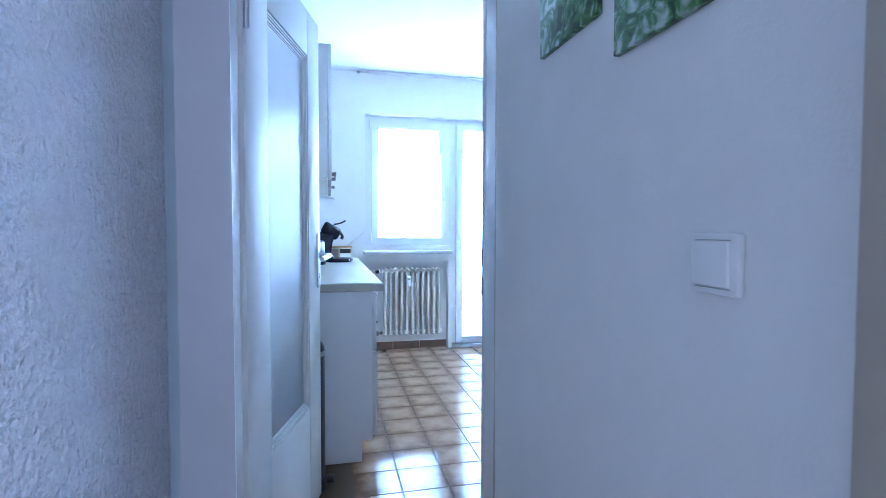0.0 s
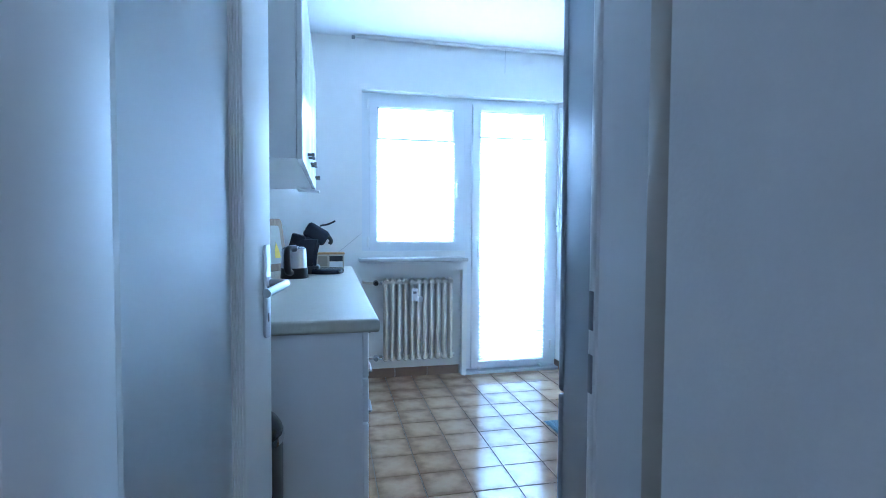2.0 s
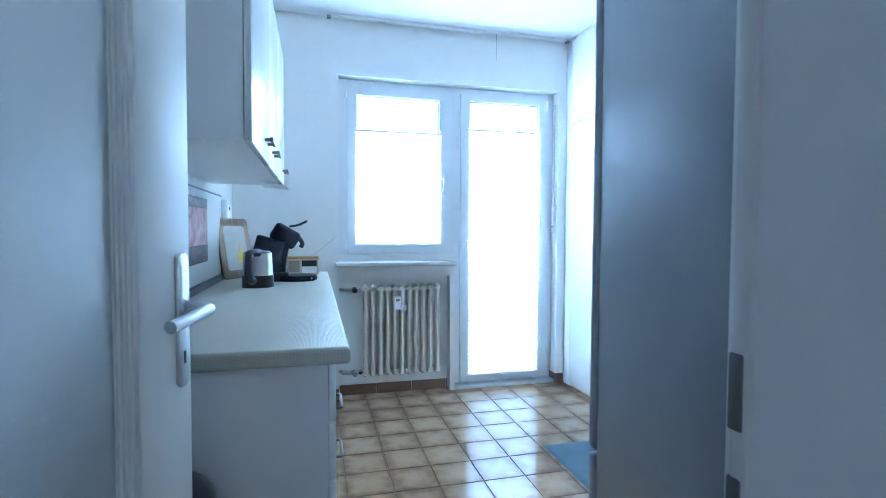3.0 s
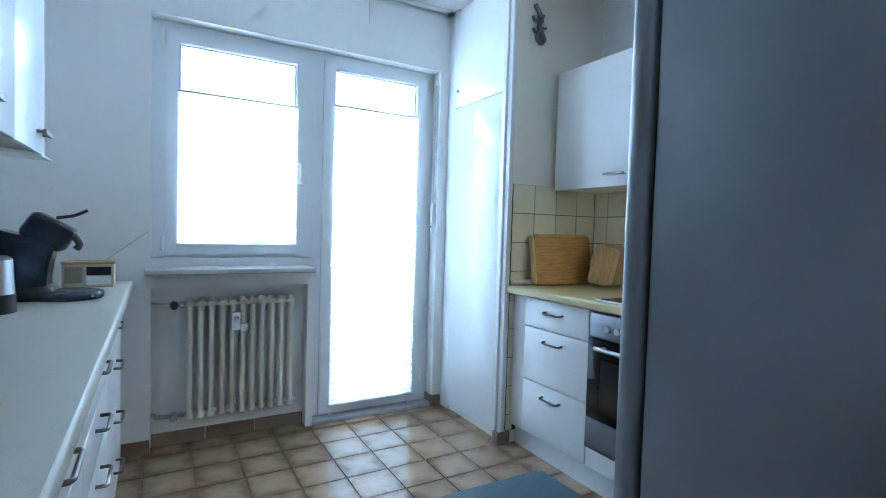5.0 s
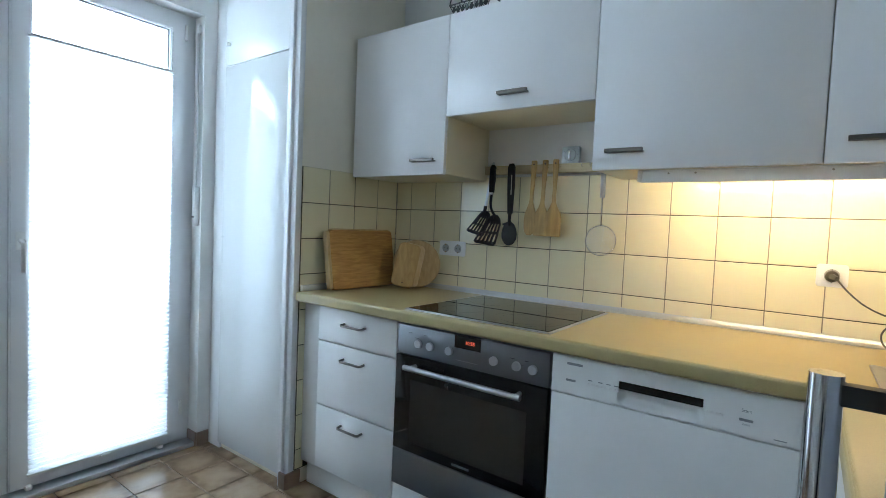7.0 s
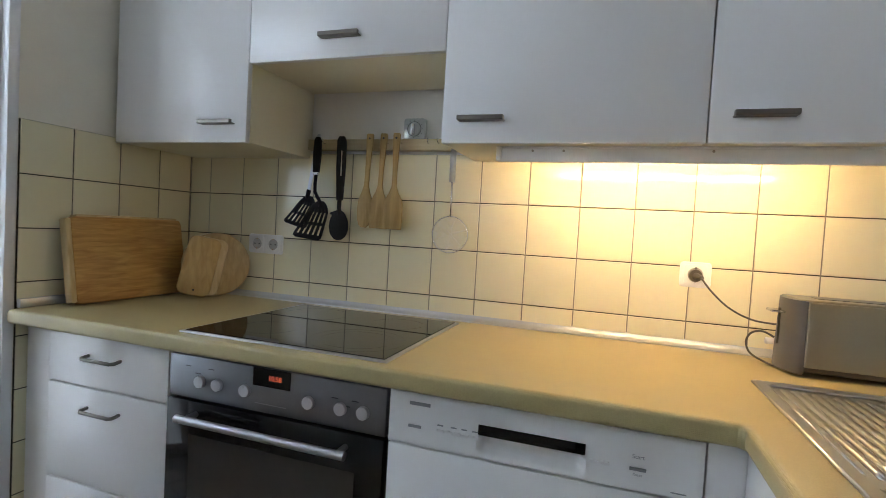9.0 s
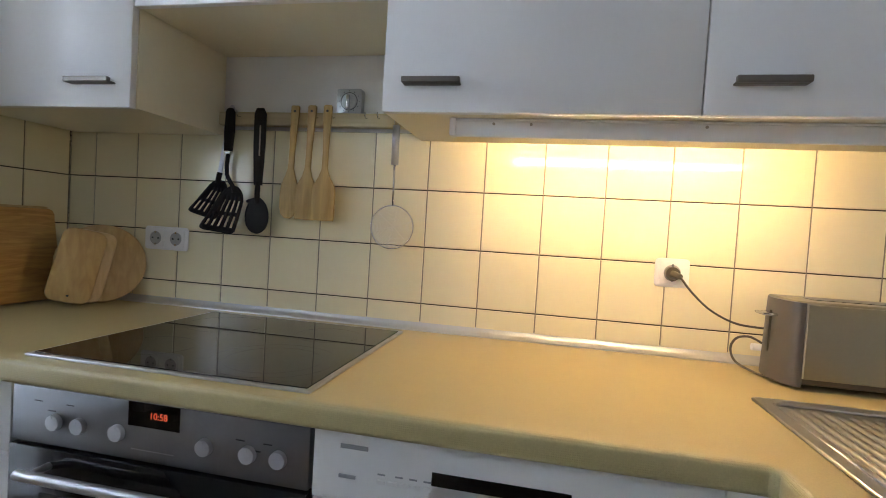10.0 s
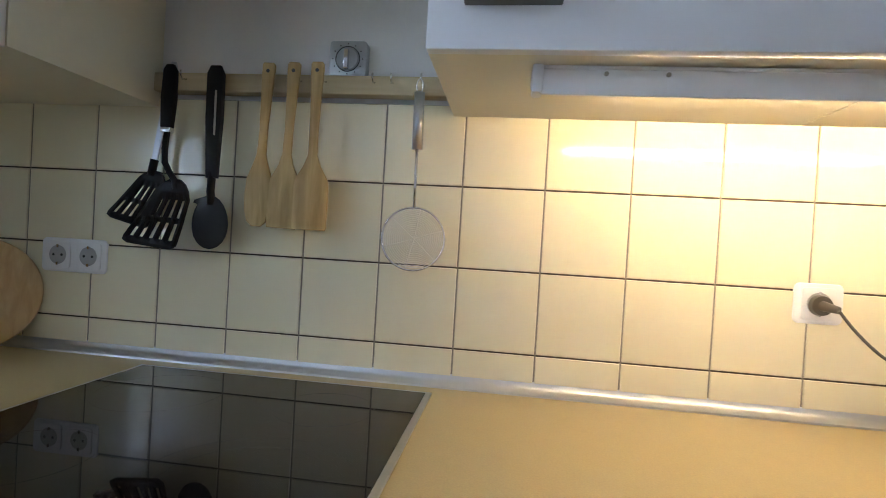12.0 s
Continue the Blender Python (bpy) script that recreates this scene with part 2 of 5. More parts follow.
def pipe(points, r, n=8, closed=False):
    """A round bar along a line of points."""
    bm = bmesh.new()
    pts = [Vector(p) for p in points]
    rings = []
    up = Vector((0.31, 0.17, 0.93)).normalized()
    k = len(pts)
    for i, p in enumerate(pts):
        if closed:
            d = pts[(i + 1) % k] - pts[i - 1]
        else:
            d = pts[min(i + 1, k - 1)] - pts[max(i - 1, 0)]
        d.normalize()
        u = up - d * up.dot(d)
        u.normalize()
        w = d.cross(u)
        rings.append([bm.verts.new(p + (u * math.cos(2 * math.pi * j / n) + w * math.sin(2 * math.pi * j / n)) * r) for j in range(n)])
    for i in range(k if closed else k - 1):
        p, q = rings[i], rings[(i + 1) % k]
        for j in range(n):
            bm.faces.new((p[j], p[(j + 1) % n], q[(j + 1) % n], q[j]))
    if not closed:
        bm.faces.new(rings[0][::-1])
        bm.faces.new(rings[-1])
    return bm


def extrude_outline(points, depth, m=None, bevel=0.0):
    """A plate: an outline in its own xy plane, depth thick along z."""
    bm = bmesh.new()
    f = bm.faces.new([bm.verts.new((x, y, 0)) for x, y in points])
    r = bmesh.ops.extrude_face_region(bm, geom=[f])
    bmesh.ops.translate(bm, vec=(0, 0, depth), verts=[v for v in r["geom"] if isinstance(v, bmesh.types.BMVert)])
    bmesh.ops.recalc_face_normals(bm, faces=bm.faces[:])
    if bevel:
        es = [e for e in bm.edges if len(e.link_faces) == 2 and abs(e.verts[0].co.z - e.verts[1].co.z) < 1e-6]
        bmesh.ops.bevel(bm, geom=es, offset=bevel, segments=2, affect="EDGES", profile=0.5)
    if m:
        bmesh.ops.transform(bm, matrix=m, verts=bm.verts)
    return bm


def ring(x0, x1, z0, z1, ix0, ix1, iz0, iz1, y0, y1, bevel=0.0):
    """A rectangular frame in one piece, facing along y."""
    bm = bmesh.new()
    o = [(x0, z0), (x1, z0), (x1, z1), (x0, z1)]
    i = [(ix0, iz0), (ix1, iz0), (ix1, iz1), (ix0, iz1)]
    v = [[bm.verts.new((px, y, pz)) for px, pz in loop] for y in (y0, y1) for loop in (o, i)]
    for k in range(4):
        n = (k + 1) % 4
        bm.faces.new((v[0][k], v[0][n], v[1][n], v[1][k]))
        bm.faces.new((v[2][n], v[2][k], v[3][k], v[3][n]))
        bm.faces.new((v[0][n], v[0][k], v[2][k], v[2][n]))
        bm.faces.new((v[1][k], v[1][n], v[3][n], v[3][k]))
    bmesh.ops.recalc_face_normals(bm, faces=bm.faces[:])
    if bevel:
        bmesh.ops.bevel(bm, geom=[e for e in bm.edges if all(abs(w.co.y - y0) < 1e-6 for w in e.verts) and e.calc_face_angle(0) > 0.5], offset=bevel, segments=2, affect="EDGES")
    return bm


def disc(cx, cy, r, n=40):
    return [(cx + r * math.cos(2 * math.pi * i / n), cy + r * math.sin(2 * math.pi * i / n)) for i in range(n)]


def rounded(w, h, r, n=6):
    pts = []
    for cx, cy, a0 in ((w / 2 - r, h - r, 0), (-w / 2 + r, h - r, 90), (-w / 2 + r, r, 180), (w / 2 - r, r, 270)):
        for i in range(n + 1):
            a = radians(a0 + 90 * i / n)
            pts.append((cx + r * math.cos(a), cy + r * math.sin(a)))
    return pts


def finish(name, bm, mat, smooth=True):
    me = bpy.data.meshes.new(name)
    if smooth:
        for f in bm.faces:
            f.smooth = True
        for e in bm.edges:
            if len(e.link_faces) == 2 and e.calc_face_angle(0) > radians(35):
                e.smooth = False
    bm.to_mesh(me)
    bm.free()
    me.materials.append(mat)
    return new(name, me)


def part(name, bm, mat, parent, label=""):
    ob = finish(name, bm, mat)
    ob.parent = parent
    ob.matrix_parent_inverse = BASE.get(parent.name, Matrix()).inverted()
    return tagged(ob, label)


def thing(name, label, category, at=(0, 0, 0), group="", kind=""):
    ob = new(name)
    ob.empty_display_size = 0.05
    ob.location = at
    BASE[ob.name] = Matrix.Translation(at)
    return tagged(ob, label, category, group, kind)


def solo(name, bm, mat, label, category, group="", kind=""):
    return tagged(finish(name, bm, mat), label, category, group, kind)


def structure(name, bm, mat, label):
    return tagged(finish(name, bm, mat, smooth=False), label, name.split("_")[0], kind="structure")

# ---- the room ----
CEILING = 2.465
structure("floor", boxes((-3.1, 0.2, -4.2, 2.0, -0.12, -0.004)), FLOORGROUT, "dark grout bed under the brown floor tiles")
structure("ceiling", boxes((-3.1, 0.2, -4.2, 2.2, CEILING, CEILING + 0.15)), CEIL, "white painted ceiling")
structure("wall_east", boxes((0.008, 0.2, -1.37, 2.2, -0.1, CEILING)), WALL, "white wall behind the kitchen row")
structure("wall_west", boxes((-3.05, -2.87, -1.25, 2.2, -0.1, CEILING)), WALL, "white wall behind the sideboard row")
structure("wall_south", boxes((-2.87, -2.80, -1.37, -1.25, -0.1, CEILING), (-2.06, 0.008, -1.37, -1.25, -0.1, CEILING),
                              (-2.80, -2.105, -1.37, -1.25, 1.90, CEILING)), WALL, "white wall with the kitchen doorway")
structure("wall_north", boxes((-2.87, -2.225, 1.835, 2.2, -0.1, CEILING), (-0.675, 0.008, 1.835, 2.2, -0.1, CEILING),
                              (-2.225, -0.675, 1.835, 2.2, 2.105, CEILING), (-2.225, -1.44, 1.835, 1.905, 0.80, 0.872),
                              (-2.225, -1.44, 1.895, 2.2, 0.872, 0.945), (-2.225, -1.44, 1.905, 2.2, -0.1, 0.872),
                              (-1.475, -1.44, 1.835, 1.905, -0.1, 0.80)), WALL, "white window wall with radiator niche")
structure("wall_shaft", boxes((-0.60, 0.008, 1.168, 1.835, -0.1, CEILING)), CREAMWALL, "cream-painted boxed shaft beside the balcony door")
structure("wall_hall_west", boxes((-3.05, -2.90, -4.2, -1.37, -0.1, CEILING)), ROUGHCAST, "white woodchip wallpaper in the hall")
structure("wall_hall_east", boxes((-2.115, -1.95, -2.36, -1.37, -0.1, CEILING), (-2.115, -1.95, -4.2, -3.2, -0.1, CEILING),
                                  (-2.115, -1.95, -3.2, -2.36, 2.02, CEILING)), WALL, "smooth white hall wall with a light switch")
structure("wall_hall_south", boxes((-2.90, -2.85, -4.2, -4.05, -0.1, CEILING), (-2.15, -2.115, -4.2, -4.05, -0.1, CEILING), (-2.85, -2.15, -4.2, -4.05, 2.02, CEILING), (-2.90, -2.115, -4.3, -4.2, -0.1, CEILING)), WALL, "unseen white wall closing the hall, with a doorway added for a lamp")
structure("wall_hall_room", boxes((-1.95, -1.0, -3.4, -3.2, -0.1, CEILING), (-1.0, -0.9, -3.4, -2.2, -0.1, CEILING),
                                  (-1.95, -1.0, -2.36, -2.2, -0.1, CEILING)), WALL, "unseen plain white walls added beyond the hall opening")

# doorway between hall and kitchen
door_frame = thing("door_1", "white gloss-painted steel door frame of the kitchen", "door frame", (-2.45, -1.3, 0), kind="structure")
part("jamb", extrude_outline([(-2.80, -1.398), (-2.7525, -1.398), (-2.7597, -1.262), (-2.80, -1.262)], 1.93), JAMB, door_frame)
# hall-side casing, a darker grey than the jamb beside it
part("casing", boxes((-2.868, -2.7530, -1.404, -1.3985, 0, 1.99), (-2.868, -2.80, -1.3985, -1.372, 0, 1.99)), GREYFRAME, door_frame, "grey-white casing, greyer than the jamb")
part("casing", boxes((-2.86, -2.768, -1.252, -1.236, 0, 1.99)), JAMB, door_frame)
east_jamb = part("jamb", boxes((-2.092, -2.05, -1.313, -1.205, 0, 1.93), (-2.095, -2.035, -1.190, -1.186, 0, 1.99)), SATIN, door_frame)
part("lip", rbox(-2.097, -2.050, -1.205, -1.190, 0, 1.93, 0.003), JAMB, east_jamb, "glossy rounded rebate edge")
part("casing_edge", rbox(-2.101, -2.051, -1.3695, -1.313, 0, 1.93, 0.006), CASING, east_jamb, "beige casing edge")
for z in (0.892, 0.977):
    part("strike_slot", rbox(-2.0985, -2.0940, -1.2015, -1.1895, z, z + 0.053, 0.0018), OVENSTEEL, east_jamb, "dark latch slot")
part("lintel", boxes((-2.756, -2.101, -1.357, -1.262, 1.895, 1.93), (-2.756, -2.116, -1.376, -1.357, 1.892, 1.99), (-2.756, -2.097, -1.252, -1.236, 1.892, 1.99)), JAMB, door_frame)
hall_frame = thing("door_2", "beige-grey wooden door casing on the hall wall", "door frame", (-2.1, -2.4, 0), kind="structure")
part("casing", rbox(-2.135, -1.94, -2.37, -2.30, 0, 2.08, 0.004), CASING, hall_frame)
part("casing", rbox(-2.135, -1.94, -3.21, -3.13, 0, 2.08, 0.004), CASING, hall_frame)

# the open kitchen door leaf, hinged on the west jamb
HINGE, FREE = Vector((-2.750, -1.235, 0)), Vector((-2.581, -0.575, 0))
LM = Matrix.Translation(HINGE) @ Matrix.Rotation(math.atan2((FREE - HINGE).y, (FREE - HINGE).x), 4, "Z")
leaf = thing("kitchen_door", "open white-painted wooden door with a frosted glass panel", "door", tuple(HINGE))


def leaf_part(name, bm, mat, label="", parent=None):
    bmesh.ops.transform(bm, matrix=LM, verts=bm.verts)
    return part(name, bm, mat, parent or leaf, label)


# leaf space: x along the leaf, y across it (its east face is y = 0), z up
LEAFW = 0.702
G0, G1, GZ0, GZ1 = 0.166, 0.557, 0.416, 1.722
leaf_part("stile", rbox(0, G0, 0.0, 0.04, 0.012, 1.888, 0.003), LEAFPAINT)
leaf_part("stile", rbox(G1, LEAFW, 0.0, 0.04, 0.012, 1.888, 0.004), LEAFPAINT)
leaf_part("rail", rbox(G0, G1, 0.001, 0.039, 0.012, GZ0, 0.003), LEAFPAINT)
leaf_part("rail", rbox(G0, G1, 0.001, 0.039, GZ1, 1.888, 0.003), LEAFPAINT)
for k0, k1, y0, y1 in ((0.0, 0.014, 0.004, 0.036), (0.014, 0.028, 0.010, 0.030)):
    bead = ring(G0 + k0, G1 - k0, GZ0 + k0, GZ1 - k0, G0 + k1, G1 - k1, GZ0 + k1, GZ1 - k1, y0, y1, 0.004)
    leaf_part("glazing_bead", bead, LEAFPAINT)
leaf_part("glass", boxes((G0 + 0.026, G1 - 0.026, 0.017, 0.023, GZ0 + 0.026, GZ1 - 0.026)), FROST, "frosted glass panel")
for side, sgn in ((0.0, -1), (0.04, 1)):
    pl = leaf_part("handle_plate", extrude_outline(rounded(0.032, 0.216, 0.012), 0.007, Matrix(((1, 0, 0, 0.668), (0, 0, sgn, side), (0, 1, 0, 0.857), (0, 0, 0, 1))), 0.002), ALU, "brushed aluminium handle plate")
    lever = pipe([(0.668, side, 0.985), (0.668, side + sgn * 0.043, 0.985), (0.662, side + sgn * 0.050, 0.984), (0.63, side + sgn * 0.053, 0.983), (0.59, side + sgn * 0.053, 0.980), (0.548, side + sgn * 0.050, 0.976)], 0.0095, 12)
    leaf_part("lever", lever, ALU, "", pl)
    leaf_part("rosette", tubed((0.668, side + sgn * 0.006, 0.985), (0.668, side + sgn * 0.012, 0.985), 0.0145, 0.012, 20), ALU, "", pl)
    leaf_part("keyhole", boxes((0.665, 0.671, side + sgn * 0.0071, side + sgn * 0.0078, 0.895, 0.915)), BLACK, "", pl)
for hz in (0.25, 1.6):
    leaf_part("hinge", tubed((0.0, -0.008, hz), (0.0, -0.008, hz + 0.09), 0.008, n=12), CHROME, "steel hinge")

# window and balcony door


def glazed_leaf(owner, x0, x1, z0, z1, gx0, gx1, gz0, gz1, y, fx0, fx1):
    part("window_frame", ring(fx0, fx1, z0 - 0.03, 2.112, x0, x1, z0, z1, y + 0.01, y + 0.08), PVC, owner)
    part("sash", ring(x0, x1, z0, z1, gx0, gx1, gz0, gz1, y - 0.014, y + 0.055, 0.005), PVC, owner)
    g = part("glass", boxes((gx0, gx1, y + 0.02, y + 0.026, gz0, gz1)), GLASS, owner)
    g.visible_shadow = False
    gb = ring(gx0, gx1, gz0, gz1, gx0 + 0.006, gx1 - 0.006, gz0 + 0.006, gz1 - 0.006, y + 0.004, y + 0.02)
    part("glazing_seal", gb, GREYPLASTIC, owner)


def pleated_blind(name, label, x0, x1, z0, z1, y):
    b = thing(name, label, "blind", ((x0 + x1) / 2, y, z0), group="pleated blinds")
    bm = bmesh.new()
    n = int((z1 - z0) / 0.010)
    rows = []
    for i in range(n + 1):
        z = z0 + (z1 - z0) * i / n
        yy = y + (0.006 if i % 2 else -0.006)
        rows.append((bm.verts.new((x0, yy, z)), bm.verts.new((x1, yy, z))))
    for a, c in zip(rows, rows[1:]):
        bm.faces.new((a[0], a[1], c[1], c[0]))
    ob = part("fabric", bm, BLIND, b, "white translucent pleated fabric")
    for p in ob.data.polygons:
        p.use_smooth = False
    part("top_rail", rbox(x0 - 0.006, x1 + 0.006, y - 0.009, y + 0.009, z1, z1 + 0.012, 0.002), WHITEPLASTIC, b)
    part("bottom_rail", rbox(x0 - 0.004, x1 + 0.004, y - 0.009, y + 0.009, z0 - 0.012, z0, 0.002), WHITEPLASTIC, b)
    part("pull_tab", rbox((x0 + x1) / 2 - 0.02, (x0 + x1) / 2 + 0.02, y - 0.016, y - 0.009, z0 - 0.016, z0 - 0.006, 0.002), WHITEPLASTIC, b)
    for x in (x0 + 0.004, x1 - 0.004):
        part("cord", tubed((x, y, z1 + 0.012), (x, y, 1.995), 0.0012, n=6), GREYPLASTIC, b)
    return b


def lever_handle(owner, x, y, z, down=0.12, turn=-1):
    pl = part("handle", rbox(x - 0.014, x + 0.014, y - 0.012, y, z - 0.035, z + 0.035, 0.003), WHITEPLASTIC, owner)
    part("grip", pipe([(x, y - 0.012, z), (x, y - 0.045, z), (x, y - 0.05, z - 0.01), (x, y - 0.05, z - down)], 0.009, 10), WHITEPLASTIC, pl)


YW = 1.91
win = thing("window_1", "white plastic window over the radiator", "window", (-1.83, 1.9, 0.95), kind="structure")
glazed_leaf(win, -2.168, -1.497, 0.958, 2.055, -2.104, -1.541, 1.02, 2.0, YW, -2.23, -1.444)
lever_handle(win, -1.518, YW - 0.014, 1.46, 0.11)
bal = thing("door_3", "white plastic balcony door with full glass", "balcony door", (-1.06, 1.9, 0), kind="structure")
glazed_leaf(bal, -1.385, -0.735, 0.03, 2.06, -1.318, -0.802, 0.085, 2.012, YW, -1.4435, -0.668)
lever_handle(bal, -1.352, YW - 0.014, 1.02, 0.12)
for hz in (0.16, 1.98):
    part("hinge", tubed((-0.728, YW - 0.012, hz), (-0.728, YW - 0.012, hz + 0.07), 0.009), WHITEPLASTIC, bal)
    part("hinge", tubed((-2.176, YW - 0.012, hz + 0.82 if hz < 1 else hz), (-2.176, YW - 0.012, hz + 0.89 if hz < 1 else hz + 0.07), 0.009), WHITEPLASTIC, win)
for fx in (-1.325, -0.825):
    part("foot_clip", rbox(fx - 0.011, fx + 0.011, YW - 0.035, YW - 0.002, 0.024, 0.040, 0.003), WHITEPLASTIC, bal)
part("blind_clip", rbox(-1.072, -1.048, YW - 0.035, YW - 0.004, 0.070, 0.090, 0.003), WHITEPLASTIC, bal)
part("threshold", rbox(-1.44, -0.675, 1.84, 1.92, -0.003, 0.022, 0.004), ALU, bal)
pleated_blind("window_blind", "white pleated blind on the kitchen window", -2.112, -1.533, 1.018, 1.762, YW - 0.024)
pleated_blind("balcony_door_blind", "long white pleated blind on the balcony door", -1.326, -0.794, 0.088, 1.805, YW - 0.024)
sill = thing("window_sill", "thin grey-white stone window sill with worn edge", "window sill", (-1.86, 1.8, 0.88), kind="structure")
part("slab", rbox(-2.25, -1.465, 1.706, 1.90, 0.876, 0.902, 0.004), SILL, sill)
structure("backdrop", boxes((-4.5, 2.0, 3.4, 3.45, -1.0, 4.5)), OUTSIDE, "bright hazy daylight outside the windows")

# roller shutter belt in the reveal
belt = thing("shutter_belt", "grey roller shutter belt with white winder plate", "shutter belt", (-0.68, 1.86, 1.0))
part("strap", boxes((-0.690, -0.687, 1.856, 1.871, 1.28, 2.04)), material("belt_fabric", (0.55, 0.54, 0.52), 0.9, scale=200, bump=0.3), belt)
part("winder_plate", rbox(-0.700, -0.676, 1.850, 1.876, 1.095, 1.285, 0.003), WHITEPLASTIC, belt)
part("belt_slot", boxes((-0.7012, -0.6995, 1.853, 1.873, 1.135, 1.143)), BLACK, belt)
part("guide", rbox(-0.695, -0.676, 1.852, 1.874, 2.02, 2.06, 0.003), WHITEPLASTIC, belt)

# curtain rail on the ceiling edge
crail = thing("curtain_rail", "thin white curtain rail at the ceiling", "curtain rail", (-1.46, 1.72, 2.45))
part("track", rbox(-2.28, -0.64, 1.775, 1.815, 2.449, 2.464, 0.002), WHITEPLASTIC, crail)
for x in (-2.285, -0.64):
    part("end_stop", rbox(x - 0.012, x + 0.012, 1.77, 1.805, 2.435, 2.45, 0.003), GREYPLASTIC, crail)
part("pull_cord", tubed((-1.17, 1.79, 2.27), (-1.17, 1.79, 2.449), 0.0012, n=6), GREYPLASTIC, crail)

# shaft panels: two glossy doors above one another and an edge trim
shaft = thing("closet_front", "glossy white closet doors, one above another", "closet", (-0.61, 1.46, 0))
part("door", rbox(-0.622, -0.602, 1.232, 1.735, 0.035, 1.859, 0.003), CLOSETGLOSS, shaft)
part("door", rbox(-0.622, -0.602, 1.232, 1.735, 1.863, 2.44, 0.003), GLOSS, shaft)
part("frame", boxes((-0.612, -0.6, 1.735, 1.834, 0, CEILING), (-0.614, -0.6, 1.222, 1.231, 0, CEILING), (-0.612, -0.6025, 1.231, 1.735, 1.8595, 1.8628)), SATIN, shaft)
part("edge_bead", tubed((-0.6225, 1.2405, 0.04), (-0.6225, 1.2405, 1.858), 0.004, n=10), SATIN, shaft, "rounded white edge bead")
part("knob", tubed((-0.622, 1.70, 1.96), (-0.640, 1.70, 1.96), 0.009), WHITEPLASTIC, shaft)
part("latch", tubed((-0.622, 1.715, 1.05), (-0.634, 1.715, 1.05), 0.003, n=8), CHROME, shaft)
trim = thing("trim", "white painted corner trim of the shaft", "trim", (-0.62, 1.2, 0), kind="structure")
part("board", rbox(-0.64, -0.60, 1.196, 1.222, 0.0, CEILING - 0.002, 0.003), SATIN, trim)
part("board", rbox(-0.628, -0.60, 1.164, 1.196, 0.0, CEILING - 0.002, 0.003), SATIN, trim)


# radiator: cast sections with rounded columns
def radiator():
    r = thing("radiator", "cream enamelled eleven-section column radiator under the sill", "radiator", (-1.815, 1.88, 0.14))
    n, x0, step = 11, -2.055, 0.0485
    for i in range(n):
        x = x0 + i * step
        bm = bmesh.new()
        for y in (1.815, 1.868):
            tube(bm, (x, y, 0.19), (x, y, 0.70), 0.0132, n=12, ends=False)
        for z in (0.165, 0.72):
            pts = [(x, 1.81 + 0.063 * j / 8, z + (0.012 if z > 0.5 else -0.012) * math.sin(math.pi * j / 8)) for j in range(9)]
            sub = pipe(pts, 0.019, 10)
            me = bpy.data.meshes.new("tmp")
            sub.to_mesh(me)
            sub.free()
            bm.from_mesh(me)
            bpy.data.meshes.remove(me)
            for y in (1.815, 1.868):
                tube(bm, (x, y, z - 0.008), (x, y, z + 0.03 if z < 0.5 else z - 0.03), 0.0175, 0.0132, 12, False)
        part("section", bm, RADIATOR, r)
    for z in (0.165, 0.72):
        part("connector", tubed((x0, 1.845, z), (x0 + (n - 1) * step, 1.845, z), 0.016), RADIATOR, r)
    gauge = part("heat_meter", rbox(-1.868, -1.828, 1.776, 1.80, 0.585, 0.675, 0.003), WHITEPLASTIC, r, "white heat meter")
    part("display", boxes((-1.860, -1.836, 1.7745, 1.7755, 0.640, 0.656)), GREYPLASTIC, gauge)
    part("heat_meter", rbox(-1.826, -1.788, 1.78, 1.80, 0.575, 0.615, 0.003), WHITEPLASTIC, r, "white heat meter")
    for z, mm in ((0.715, BLACK), (0.165, GREYPLASTIC)):
        part("valve", tubed((-2.125, 1.845, z), (-2.125, 1.80, z), 0.021, 0.016), mm, r, "dark valve")
        part("pipe", pipe([(-2.06, 1.845, z), (-2.16, 1.845, z), (-2.20, 1.855, z), (-2.215, 1.90, z)], 0.010), RADIATOR if z > 0.5 else BRASSSCREW, r)
        part("nut", tubed((-2.08, 1.845, z), (-2.10, 1.845, z), 0.017, n=6), CHROME, r)
    part("vent_plug", tubed((-1.555, 1.845, 0.165), (-1.535, 1.845, 0.165), 0.014), WHITEPLASTIC, r)
    for x in (-1.95, -1.68):
        part("bracket", boxes((x - 0.01, x + 0.01, 1.868, 1.906, 0.66, 0.69)), RADIATOR, r)


radiator()

# ---- the kitchen row on the east wall ----
TOP = 0.847
FRONT = -0.575


def bar_handle(owner, x, yc, z, half, mat=DARKMETAL, drop=0.0):
    """A slim bow handle on a front that faces west."""
    h = part("handle", pipe([(x, yc + half, z), (x - 0.020, yc + half, z - drop * 0.4), (x - 0.026, yc + half - 0.008, z - drop * 0.5), (x - 0.026, yc - half + 0.008, z - drop * 0.5), (x - 0.020, yc - half, z - drop * 0.4), (x, yc - half, z)], 0.0048, 8), mat, owner, "dark steel bow handle")
    return h


def edge_handle(owner, x, yc, z, half, mat=DARKMETAL):
    """A flat profile handle of an upper front."""
    bm = boxes((x - 0.026, x - 0.014, yc - half, yc + half, z - 0.006, z + 0.006), (x - 0.015, x, yc - half, yc + half, z - 0.006, z - 0.002))
    bmesh.ops.bevel(bm, geom=bm.edges[:], offset=0.0015, segments=1, affect="EDGES")
    return part("handle", bm, mat, owner, "flat brown-grey steel handle")


